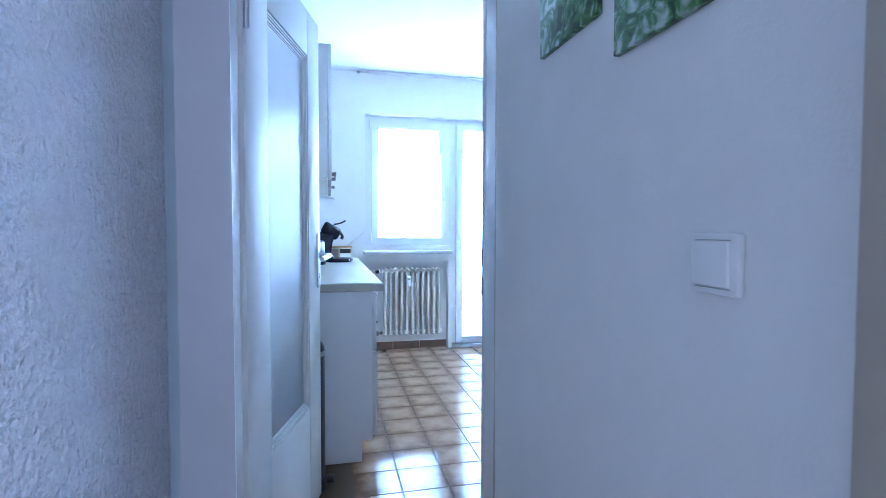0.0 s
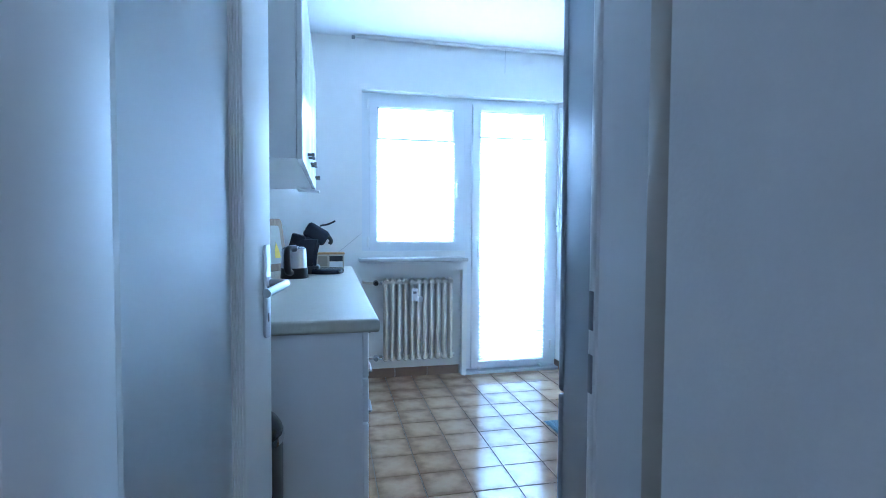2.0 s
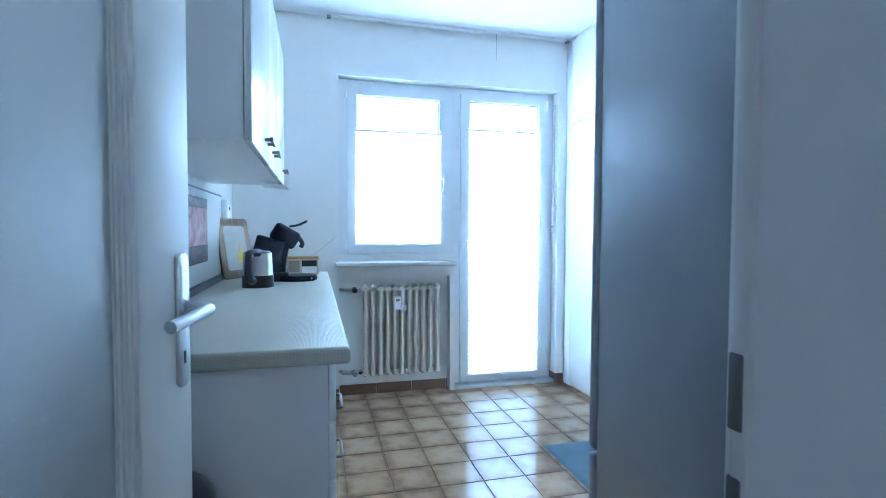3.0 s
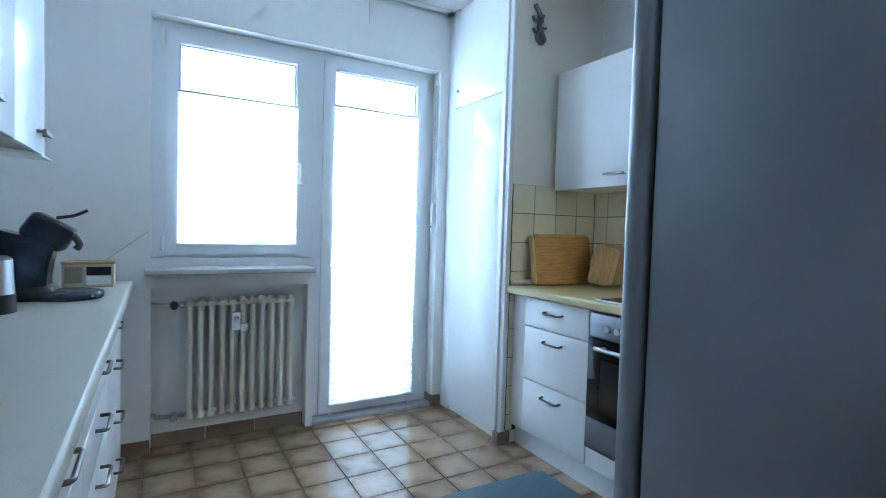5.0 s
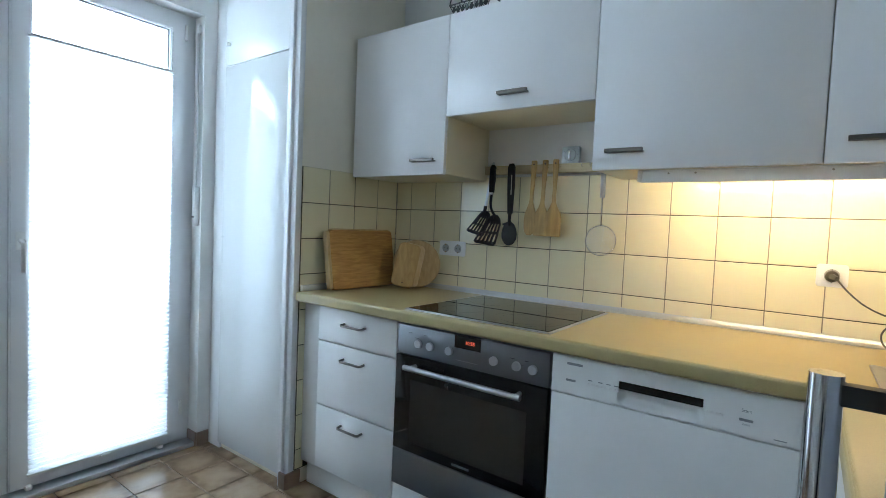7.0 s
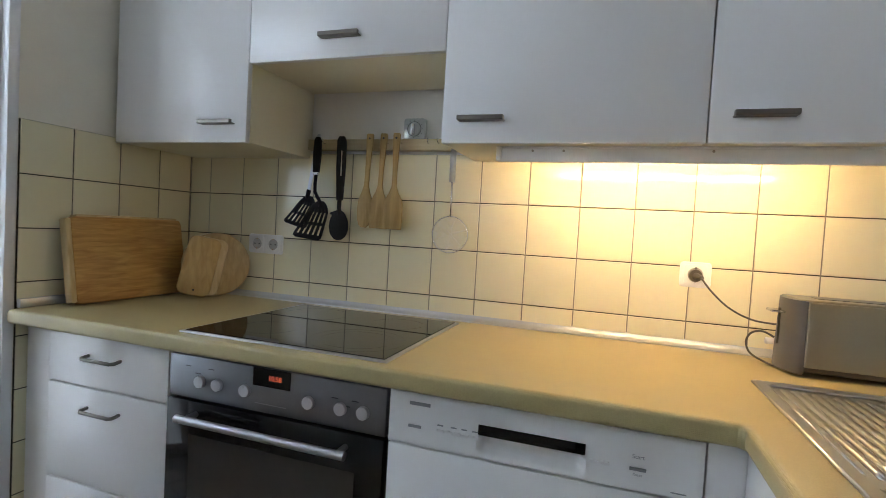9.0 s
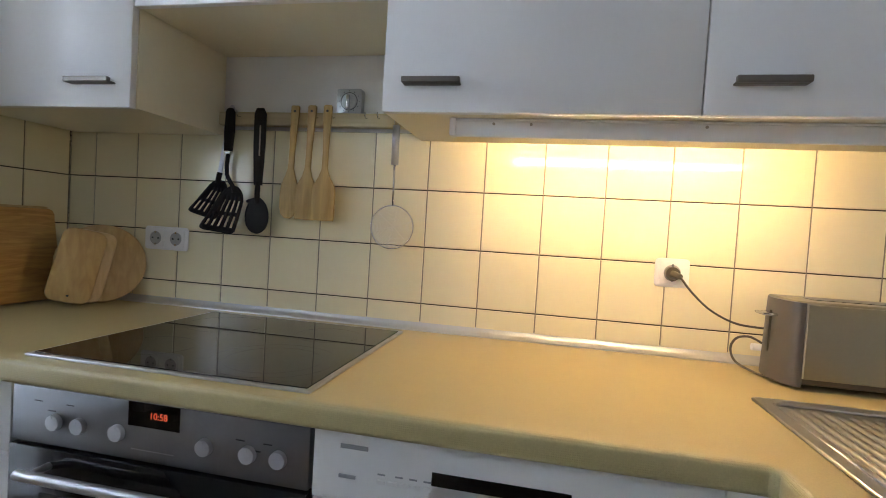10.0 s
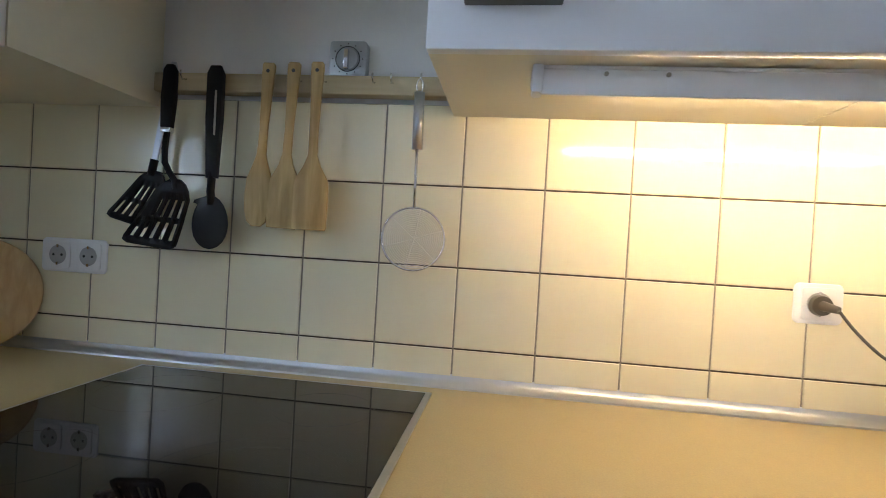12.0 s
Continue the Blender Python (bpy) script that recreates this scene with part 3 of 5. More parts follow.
drawers = thing("drawer_cabinet", "white kitchen base unit with three drawers", "cabinet", (-0.3, 0.84, 0), group="kitchen base units")
part("body", boxes((-0.555, -0.02, 0.626, 1.10, 0.11, 0.805)), LAMINATE, drawers)
for z0, z1, hz in ((0.657, 0.797, 0.742), (0.388, 0.652, 0.600), (0.118, 0.383, 0.330)):
    d = part("drawer_front", rbox(FRONT, -0.557, 0.627, 1.058, z0, z1, 0.0025), LAMINATE, drawers)
    bar_handle(d, FRONT, 0.846, hz, 0.058, drop=0.006)
part("filler", rbox(-0.568, -0.55, 1.061, 1.158, 0.11, 0.805, 0.002), LAMINATE, drawers)
oven = thing("built_in_oven", "stainless steel built-in oven with black glass door", "oven", (-0.3, 0.32, 0), group="kitchen base units")
part("body", boxes((-0.555, -0.02, 0.03, 0.62, 0.11, 0.80)), GREYPLASTIC, oven)
panel = part("control_panel", rbox(-0.578, -0.556, 0.026, 0.619, 0.686, 0.790, 0.003), OVENSTEEL, oven, "brushed steel control panel")
disp = part("display", boxes((-0.5795, -0.5778, 0.265, 0.367, 0.748, 0.7895)), BLACKGLASS, panel, "black clock display")
for yk in (0.521, 0.469, 0.388, 0.215, 0.134, 0.079):
    k = tubed((-0.578, yk, 0.731), (-0.5865, yk, 0.731), 0.0146, 0.0138, 28)
    box(k, -0.5874, -0.5862, yk - 0.0012, yk + 0.0012, 0.737, 0.7435)
    kn = part("knob", k, KNOB, panel, "silver control knob")
oven_door = part("oven_door", rbox(-0.584, -0.556, 0.026, 0.619, 0.338, 0.682, 0.004), OVENGLASS, oven, "black glass oven door")
part("inner_window", boxes((-0.5852, -0.5842, 0.09, 0.545, 0.375, 0.60)), material("smoked_oven_window", (0.03, 0.028, 0.026), 0.08, bump=0, grain=0.1), oven_door)
hb = tubed((-0.625, 0.094, 0.652), (-0.625, 0.546, 0.652), 0.0095, n=20)
for yk in (0.115, 0.525):
    tube(hb, (-0.584, yk, 0.652), (-0.622, yk, 0.652), 0.007, n=10)
part("door_handle", hb, OVENBAR, oven_door, "round steel handle bar")
part("lower_panel", rbox(-0.584, -0.556, 0.026, 0.619, 0.205, 0.335, 0.003), OVENSTEEL, oven, "brushed steel lower panel")
part("plinth_drawer", rbox(FRONT, -0.557, 0.026, 0.619, 0.118, 0.202, 0.0025), LAMINATE, oven, "white laminate base drawer")
part("badge", boxes((-0.5858, -0.5842, 0.285, 0.355, 0.352, 0.360)), CHROME, oven_door)
for yk, zz in ((0.56, 0.765), (0.49, 0.765), (0.15, 0.752), (0.10, 0.752), (0.53, 0.750), (0.12, 0.738)):
    part("symbol", boxes((-0.5787, -0.5779, yk - 0.008, yk + 0.008, zz - 0.001, zz + 0.001)), BLACK, panel)
part("print_line", boxes((-0.5787, -0.5779, 0.275, 0.36, 0.706, 0.7075)), GREYPLASTIC, panel)


def words(name, text, size, m, mat, parent, label=""):
    c = bpy.data.curves.new(name, "FONT")
    c.body, c.size, c.align_x, c.align_y = text, size, "CENTER", "CENTER"
    tmp = bpy.data.objects.new(name, c)
    scene.collection.objects.link(tmp)
    me = bpy.data.meshes.new_from_object(tmp.evaluated_get(bpy.context.evaluated_depsgraph_get()))
    bpy.data.objects.remove(tmp)
    me.transform(m)
    me.materials.clear()
    me.materials.append(mat)
    ob = new(name, me)
    ob.parent = parent
    ob.matrix_parent_inverse = BASE.get(parent.name, Matrix()).inverted()
    return tagged(ob, label)


def facing_west(x, y, z):
    return Matrix.Translation((x, y, z)) @ Matrix(((0, 0, -1, 0), (-1, 0, 0, 0), (0, 1, 0, 0), (0, 0, 0, 1)))


words("clock_digits", "10:58", 0.0165, facing_west(-0.5801, 0.306, 0.769), REDLED, panel, "red glowing clock digits")

dw = thing("dishwasher", "white dishwasher with recessed handle and dark display strip", "dishwasher", (-0.3, -0.28, 0), group="kitchen base units")
part("body", boxes((-0.566, -0.02, -0.572, 0.016, 0.06, 0.805)), WHITEPLASTIC, dw)


def carved_panel(x, depth, y0, y1, z0, z1, gy0, gy1, gz0, gz1, hollow):
    """A front panel facing west with a soft grip hollow pressed into it."""
    bm = bmesh.new()
    ny, nz = 116, 30
    grid = []
    for i in range(ny + 1):
        col = []
        for j in range(nz + 1):
            y, z = y0 + (y1 - y0) * i / ny, z0 + (z1 - z0) * j / nz
            u, v = (y - gy0) / (gy1 - gy0), (gz1 - z) / (gz1 - gz0)
            d = 0.0
            if 0 < u < 1 and 0 < v < 1:
                side = min(1.0, min(u, 1 - u) / 0.10)
                d = hollow * side * side * (3 - 2 * side) * (min(1.0, v / 0.14) if v < 0.5 else 0.5 + 0.5 * math.cos(math.pi * (v - 0.5) / 0.5))
            e = min(y - y0, y1 - y, z - z0, z1 - z)
            col.append(bm.verts.new((x + d + max(0.0, 0.002 - e), y, z)))
        grid.append(col)
    for i in range(ny):
        for j in range(nz):
            bm.faces.new((grid[i][j], grid[i][j + 1], grid[i + 1][j + 1], grid[i + 1][j]))
    rim = [e for e in bm.edges if len(e.link_faces) == 1]
    r = bmesh.ops.extrude_edge_only(bm, edges=rim)
    for v in r["geom"]:
        if isinstance(v, bmesh.types.BMVert):
            v.co.x = x + depth
    bmesh.ops.recalc_face_normals(bm, faces=bm.faces[:])
    return bm


front = part("control_panel", carved_panel(-0.592, 0.026, -0.575, 0.013, 0.690, 0.797, -0.385, -0.172, 0.693, 0.735, 0.022), WHITEPLASTIC, dw)
part("display", rbox(-0.5938, -0.5915, -0.380, -0.178, 0.737, 0.758, 0.001, 1), BLACKGLASS, front, "dark display strip")
part("door", rbox(-0.590, -0.566, -0.575, 0.013, 0.118, 0.686, 0.003), WHITEPLASTIC, dw)
for i, yy in enumerate((-0.045, -0.100, -0.118, -0.136, -0.154, -0.172, -0.395, -0.415, -0.470)):
    w = 0.014 if i in (0, 8) else 0.0075
    part("button", rbox(-0.5940, -0.5915, yy - w, yy + w, 0.727, 0.733, 0.0008, 1), GREYPLASTIC if i in (0, 8) else LAMINATE, front)
part("badge", boxes((-0.5931, -0.5923, -0.077, -0.032, 0.7735, 0.7805)), GREYPLASTIC, front)
words("lettering", "Start", 0.011, facing_west(-0.5926, -0.470, 0.752), GREYPLASTIC, front)
words("lettering", "Reset", 0.007, facing_west(-0.5926, -0.470, 0.720), GREYPLASTIC, front)
for yy in (-0.10, -0.128, -0.150, -0.172):
    part("print_mark", boxes((-0.5929, -0.5923, yy - 0.006, yy + 0.006, 0.740, 0.7425)), GREYPLASTIC, front)
part("print_mark", boxes((-0.5929, -0.5923, -0.55, -0.525, 0.700, 0.702)), GREYPLASTIC, front)
plinth = thing("plinth", "white laminate plinth under the base units", "plinth", (-0.52, 0.25, 0), group="plinths")
part("board", rbox(-0.535, -0.520, -0.60, 1.157, 0.0, 0.112, 0.002), LAMINATE, plinth)

corner = thing("sink_cabinet", "cream base unit under the sink worktop", "cabinet", (-0.8, -0.9, 0), group="kitchen base units")
part("body", boxes((-1.245, -0.02, -1.225, -0.66, 0.11, 0.805)), LAMINATE, corner)
part("door", rbox(-1.24, -0.90, -0.655, -0.637, 0.118, 0.797, 0.0025), LAMINATE, corner)
part("door", rbox(-0.897, -0.590, -0.655, -0.637, 0.118, 0.797, 0.0025), LAMINATE, corner)
part("filler", rbox(-0.588, -0.567, -0.654, -0.578, 0.11, 0.805, 0.002), LAMINATE, corner)
part("plinth", boxes((-1.245, -0.53, -0.615, -0.60, 0.0, 0.11)), LAMINATE, corner)


# worktop: an L with rounded front edges
def worktop(name, label, outline, z, thick, at, mat=WORKTOP):
    w = thing(name, label, "worktop", at, group="worktops")
    bm = extrude_outline(outline, thick, Matrix.Translation((0, 0, z - thick)), 0.0)
    es = [e for e in bm.edges if abs(e.verts[0].co.z - e.verts[1].co.z) < 1e-6]
    bmesh.ops.bevel(bm, geom=es, offset=0.012, segments=5, affect="EDGES", profile=0.5)
    part("slab", bm, mat, w)
    return w


wt = worktop("worktop", "beige speckled laminate L-shaped worktop, lamp warmth in its colour", [(-0.002, 1.158), (-0.62, 1.158), (-0.62, -0.613), (-0.628, -0.622), (-1.25, -0.622), (-1.25, -1.226), (-0.002, -1.226)], TOP, 0.042, (-0.3, 0, TOP))
strip = thing("wall_upstand", "aluminium-grey sealing strip along the worktop", "sealing strip", (-0.01, 0, TOP), group="sealing strips")
prof = bmesh.new()
for y0, y1 in ((-1.226, 1.157),):
    a = [prof.verts.new((px, y0, TOP + pz)) for px, pz in ((-0.028, 0.0), (-0.0272, 0.0035), (-0.0145, 0.0085), (-0.0100, 0.0135), (-0.0048, 0.0270), (-0.0005, 0.0275), (-0.0005, 0.0))]
    f = prof.faces.new(a)
    r = bmesh.ops.extrude_face_region(prof, geom=[f])
    bmesh.ops.translate(prof, vec=(0, y1 - y0, 0), verts=[v for v in r["geom"] if isinstance(v, bmesh.types.BMVert)])
bmesh.ops.recalc_face_normals(prof, faces=prof.faces[:])
part("profile", prof, ALU, strip)
part("profile", rbox(-0.60, -0.026, 1.140, 1.157, TOP, TOP + 0.026, 0.004), ALU, strip)

hob = thing("ceramic_hob", "black ceramic hob with steel frame", "hob", (-0.33, 0.3, TOP))
part("frame", rbox(-0.588, -0.072, 0.026, 0.584, TOP, TOP + 0.005, 0.002), STEEL, hob, "thin steel rim")
part("glass", rbox(-0.578, -0.082, 0.036, 0.574, TOP + 0.003, TOP + 0.0065, 0.001, 1), BLACKGLASS, hob)
RING = material("grey_print", (0.022, 0.022, 0.023), 0.06, bump=0, spec=0.36)
for cx, cy, rr in ((-0.45, 0.17, 0.090), (-0.45, 0.17, 0.118), (-0.21, 0.17, 0.075), (-0.45, 0.43, 0.075), (-0.21, 0.44, 0.095)):
    pts = [(cx + rr * math.cos(2 * math.pi * i / 64), cy + rr * math.sin(2 * math.pi * i / 64), TOP + 0.0063) for i in range(64)]
    part("ring", pipe(pts, 0.0004, 4, True), RING, hob)


# upper cabinets
def upper(name, label, y0, y1, z0, z1, hy, hhalf, depth=0.337, hm=DARKMETAL):
    c = thing(name, label, "cabinet", (-0.17, (y0 + y1) / 2, z0), group="kitchen wall units")
    t = 0.016
    for nm, row in (("side_panel", (y0 + 0.001, y0 + t, z0, z1)), ("side_panel", (y1 - t, y1 - 0.001, z0, z1)), ("bottom_panel", (y0 + t, y1 - t, z0, z0 + t)), ("top_panel", (y0 + t, y1 - t, z1 - t, z1))):
        part(nm, boxes((-depth + 0.020, -0.002, *row)), CARCASS, c, "cream carcass panel")
    part("back_panel", boxes((-0.012, -0.002, y0 + t, y1 - t, z0 + t, z1 - t)), CARCASS, c)
    d = part("door", rbox(-depth, -depth + 0.0185, y0 + 0.0012, y1 - 0.0012, z0 - 0.003, z1, 0.0025), LAMINATE, c, "white laminate front")
    edge_handle(d, -depth, hy, z0 + 0.055, hhalf, hm)
    return c


UTOP = 1.975
upper("wall_cabinet", "white wall unit with cream sides", 0.625, 1.142, 1.356, UTOP, 0.725, 0.060)
upper("wall_cabinet", "shorter white wall unit above the hob", 0.025, 0.625, 1.583, UTOP, 0.325, 0.060)
upper("wall_cabinet", "white wall unit above the under-cabinet lamp", -0.577, 0.025, 1.353, UTOP, -0.079, 0.058)
upper("wall_cabinet", "white wall unit above the under-cabinet lamp", -1.20, -0.577, 1.353, UTOP, -0.680, 0.058)

# under-cabinet lamp: white body with a warm tube
lamp = thing("under_cabinet_lamp", "white under-cabinet strip lamp, switched on", "lamp", (-0.235, -0.62, 1.30))
part("housing", rbox(-0.285, -0.205, -1.13, -0.118, 1.3465, 1.352, 0.002), WHITEPLASTIC, lamp)
part("reflector", rbox(-0.287, -0.281, -1.13, -0.118, 1.313, 1.346, 0.002), WHITEPLASTIC, lamp)
part("end_cap", rbox(-0.290, -0.262, -0.122, -0.108, 1.315, 1.352, 0.003), WHITEPLASTIC, lamp)
part("end_cap", rbox(-0.262, -0.200, -0.122, -0.108, 1.3445, 1.352, 0.002), WHITEPLASTIC, lamp)
part("switch", rbox(-0.270, -0.250, -0.165, -0.135, 1.334, 1.3468, 0.003), WHITEPLASTIC, lamp)
part("tube", tubed((-0.232, -0.21, 1.3395), (-0.232, -0.84, 1.3395), 0.006), TUBEGLOW, lamp, "glowing warm tube")
for yy in (-0.20, -0.275, -0.60, -0.95):
    part("screw", tubed((-0.2865, yy, 1.340), (-0.2890, yy, 1.340), 0.003, n=8), BRASSSCREW, lamp)

# ---- sideboard row on the west wall ----
lw = worktop("worktop", "beige-grey laminate worktop of the sideboard row", [(-2.295, -0.308), (-2.295, 1.832), (-2.868, 1.832), (-2.868, -0.308)], 0.842, 0.042, (-2.6, 0.7, 0.84), GREYTOP)
part("upstand", rbox(-2.868, -2.845, -0.305, 1.831, 0.842, 0.872, 0.004), OVENSTEEL, lw, "dark metallic sealing strip")
LF = -2.345


def east_handle(owner, yc, z, half, x=LF):
    return part("handle", pipe([(x + 0.018, yc - half, z), (x + 0.040, yc - half, z), (x + 0.044, yc - half + 0.008, z), (x + 0.044, yc + half - 0.008, z), (x + 0.040, yc + half, z), (x + 0.018, yc + half, z)], 0.0048, 8), DARKMETAL, owner, "dark steel bow handle")


for name, y0, y1, fronts in (("drawer_cabinet", -0.285, 0.30, ((0.66, 0.797), (0.52, 0.655), (0.118, 0.515))), ("drawer_cabinet", 0.303, 0.89, ((0.66, 0.797), (0.52, 0.655), (0.118, 0.515))),
                             ("drawer_cabinet", 0.893, 1.48, ((0.66, 0.797), (0.47, 0.655), (0.29, 0.465), (0.118, 0.285)))):
    c = thing(name, "white sideboard unit with drawers and dark handles", "cabinet", (-2.6, (y0 + y1) / 2, 0), group="sideboard units")
    part("body", boxes((-2.866, LF, y0, y1, 0.10, 0.80)), LAMINATE, c)
    part("plinth", boxes((-2.84, LF - 0.05, y0 + 0.001, y1 - 0.001, 0.0, 0.10)), LAMINATE, c)
    for z0, z1 in fronts:
        d = part("drawer_front", rbox(LF + 0.001, LF + 0.0185, y0 + 0.002, y1 - 0.002, z0, z1, 0.0025), LAMINATE, c)
        east_handle(d, (y0 + y1) / 2, z1 - 0.045, 0.058)
part("filler", rbox(LF - 0.02, LF + 0.001, 1.482, 1.832, 0.0, 0.80, 0.002), LAMINATE, c)

UF = -2.525
for y0, y1, hy in ((-0.125, 0.395, 0.256), (0.397, 0.80, 0.531), (0.802, 1.20, 1.12)):
    c = thing("wall_cabinet", "glossy white wall unit with a small dark handle", "cabinet", (-2.7, (y0 + y1) / 2, 1.335), group="sideboard wall units")
    part("carcass", boxes((-2.868, UF - 0.02, y0, y1, 1.335, 1.975)), LAMINATE, c)
    d = part("door", rbox(UF - 0.0185, UF, y0 + 0.0015, y1 - 0.0015, 1.332, 1.978, 0.0025), GLOSS, c, "glossy white front")
    hnd = boxes((UF, UF + 0.022, hy - 0.05, hy - 0.042, 1.39, 1.40), (UF, UF + 0.022, hy + 0.042, hy + 0.05, 1.39, 1.40), (UF + 0.016, UF + 0.026, hy - 0.055, hy + 0.055, 1.388, 1.402))
    part("handle", hnd, DARKMETAL, d, "dark steel handle")

# ---- fridge beside the doorway ----
FX0, FX1, FY = -1.876, -1.280, -0.638
fridge = thing("fridge_freezer", "tall grey steel fridge-freezer seen from its side", "fridge", (-1.56, -0.92, 0))
part("body", rbox(FX0 + 0.002, FX1, -1.215, FY - 0.026, 0.03, 1.80, 0.005), FRIDGESTEEL, fridge)
part("gasket", boxes((FX0 + 0.010, FX1 - 0.008, FY - 0.026, FY - 0.021, 0.06, 1.79)), GASKET, fridge, "black door seal")
for z0, z1, hz0, hz1 in ((0.705, 1.80, 0.74, 1.025), (0.05, 0.698, 0.40, 0.66)):
    d = part("door", rbox(FX0, FX1, FY - 0.021, FY, z0, z1, 0.009, 4), FRIDGEDOOR, fridge, "grey steel fridge door")
    hd = tubed((FX1 - 0.05, FY + 0.053, hz0), (FX1 - 0.05, FY + 0.053, hz1), 0.0145, n=32)
    hh = part("handle", hd, CHROME, d, "round brushed steel handle bar")
    for zz in (hz0 + 0.012, hz1 - 0.018):
        part("bracket", boxes((FX1 - 0.058, FX1 - 0.042, FY, FY + 0.047, zz - 0.010, zz + 0.010)), BLACK, hh)
part("hinge_cover", rbox(FX0 + 0.004, FX0 + 0.07, FY - 0.10, FY - 0.01, 1.80, 1.812, 0.004), BLACK, fridge)
for x in (FX0 + 0.05, FX1 - 0.05):
    for y in (-1.16, FY - 0.1):
        part("foot", tubed((x, y, 0), (x, y, 0.03), 0.02), BLACK, fridge)

# rug
rug = bmesh.new()
bmesh.ops.create_grid(rug, x_segments=60, y_segments=30, size=0.5)
for v in rug.verts:
    x, y = v.co.x, v.co.y
    v.co.x, v.co.y = -0.93 + x * 0.62, 0.16 + y * 1.40
    v.co.z = 0.014 + 0.002 * noise.noise(Vector((x * 40, y * 60, 0)))
    if abs(x) > 0.499 or abs(y) > 0.499:
        v.co.z = 0.0015
solo("rug", rug, RUG, "blue-grey short pile kitchen rug on the tiles", "rug")

# ---- small things: the kitchen row ----


def leaning(x, y, z, facing, lean):
    """Outline space to world: its xy plane stands up, faces the yaw given and leans back."""
    return Matrix.Translation((x, y, z)) @ Matrix.Rotation(radians(facing), 4, "Z") @ Matrix.Rotation(radians(90 - lean), 4, "X")


BOARD = wood_material("bamboo_chopping_board", (0.40, 0.19, 0.05), (0.60, 0.335, 0.105), "X", 0.5, 24)
BOARDPALE = wood_material("light_maple", (0.44, 0.275, 0.10), (0.56, 0.375, 0.16), "Z", 0.5, 18)
# round board: its shaded place behind the others is put into the greyer wood
BOARDROUND = wood_material("shaded_round_board", (0.40, 0.27, 0.12), (0.52, 0.37, 0.19), "Z", 0.5, 18)
BOARDRIM = wood_material("pale_edged_board", (0.56, 0.40, 0.20), (0.66, 0.50, 0.29), "Z", 0.5, 18)
b1 = thing("cutting_board", "large thick bamboo cutting board leaning on the tiles", "cutting board", (-0.31, 1.07, TOP), group="cutting boards")
part("board", extrude_outline(rounded(0.395, 0.262, 0.018), 0.030, leaning(-0.296, 1.095, TOP + 0.001, 0, 9), 0.004), BOARD, b1)
part("side_grain", extrude_outline(rounded(0.016, 0.250, 0.005), 0.028, leaning(-0.5015, 1.0945, TOP + 0.007, 0, 9), 0.003), PALEWOOD, b1, "pale side grain")
part("top_grain", extrude_outline(rounded(0.36, 0.006, 0.0028, 3), 0.030, leaning(-0.296, 1.097, TOP + 0.001, 0, 9) @ Matrix.Translation((0, 0.2615, 0)), 0.001), PALEWOOD, b1, "pale top edge")
SPIN = Matrix.Translation((0, 0.011, 0)) @ Matrix.Rotation(radians(-12), 4, "Z")
b2 = thing("cutting_board", "small pale rounded wooden breakfast board", "cutting board", (-0.18, 0.97, TOP), group="cutting boards")
part("board", extrude_outline(rounded(0.106, 0.207, 0.026), 0.018, leaning(-0.188, 0.953, TOP, -44, 12) @ SPIN, 0.006), BOARDPALE, b2)
part("hang_hole", tubed(leaning(-0.188, 0.953, TOP, -44, 12) @ SPIN @ Vector((0.0, 0.018, 0.0175)), leaning(-0.188, 0.953, TOP, -44, 12) @ SPIN @ Vector((0.0, 0.018, 0.0184)), 0.003, n=12), BLACK, b2, "small dark hole")
b3 = thing("cutting_board", "small pale rounded wooden breakfast board behind another", "cutting board", (-0.16, 0.98, TOP), group="cutting boards")
part("board", extrude_outline(rounded(0.106, 0.203, 0.026), 0.017, leaning(-0.151, 0.956, TOP, -44, 12) @ SPIN, 0.006), BOARDRIM, b3)
b4 = thing("cutting_board", "round pale wooden board leaning behind the others", "cutting board", (-0.09, 0.94, TOP), group="cutting boards")
part("board", extrude_outline(disc(0, 0.115, 0.114), 0.016, leaning(-0.098, 0.938, TOP + 0.001, -50, 12), 0.005), BOARDROUND, b4)

# hanging rail with utensils
rail = thing("utensil_rail", "pale wooden rail on the wall with metal hooks", "rail", (-0.01, 0.33, 1.40))
part("bar", rbox(-0.024, 0.007, 0.028, 0.655, 1.385, 1.421, 0.003), RAILWOOD, rail)
HOOKS = (0.576, 0.557, 0.476, 0.374, 0.319, 0.270, 0.175, 0.140, 0.084)
for hy in HOOKS:
    part("hook", pipe([(-0.022, hy, 1.408), (-0.036, hy, 1.404), (-0.042, hy, 1.410), (-0.042, hy, 1.420)], 0.0016, 6), CHROME, rail)


def on_wall(y, z, x=-0.045, tilt=0.0):
    """Outline space (x to the south, y up) to the tiled wall, turned by tilt."""
    return facing_west(x, y, z) @ Matrix.Rotation(radians(tilt), 4, "Z")


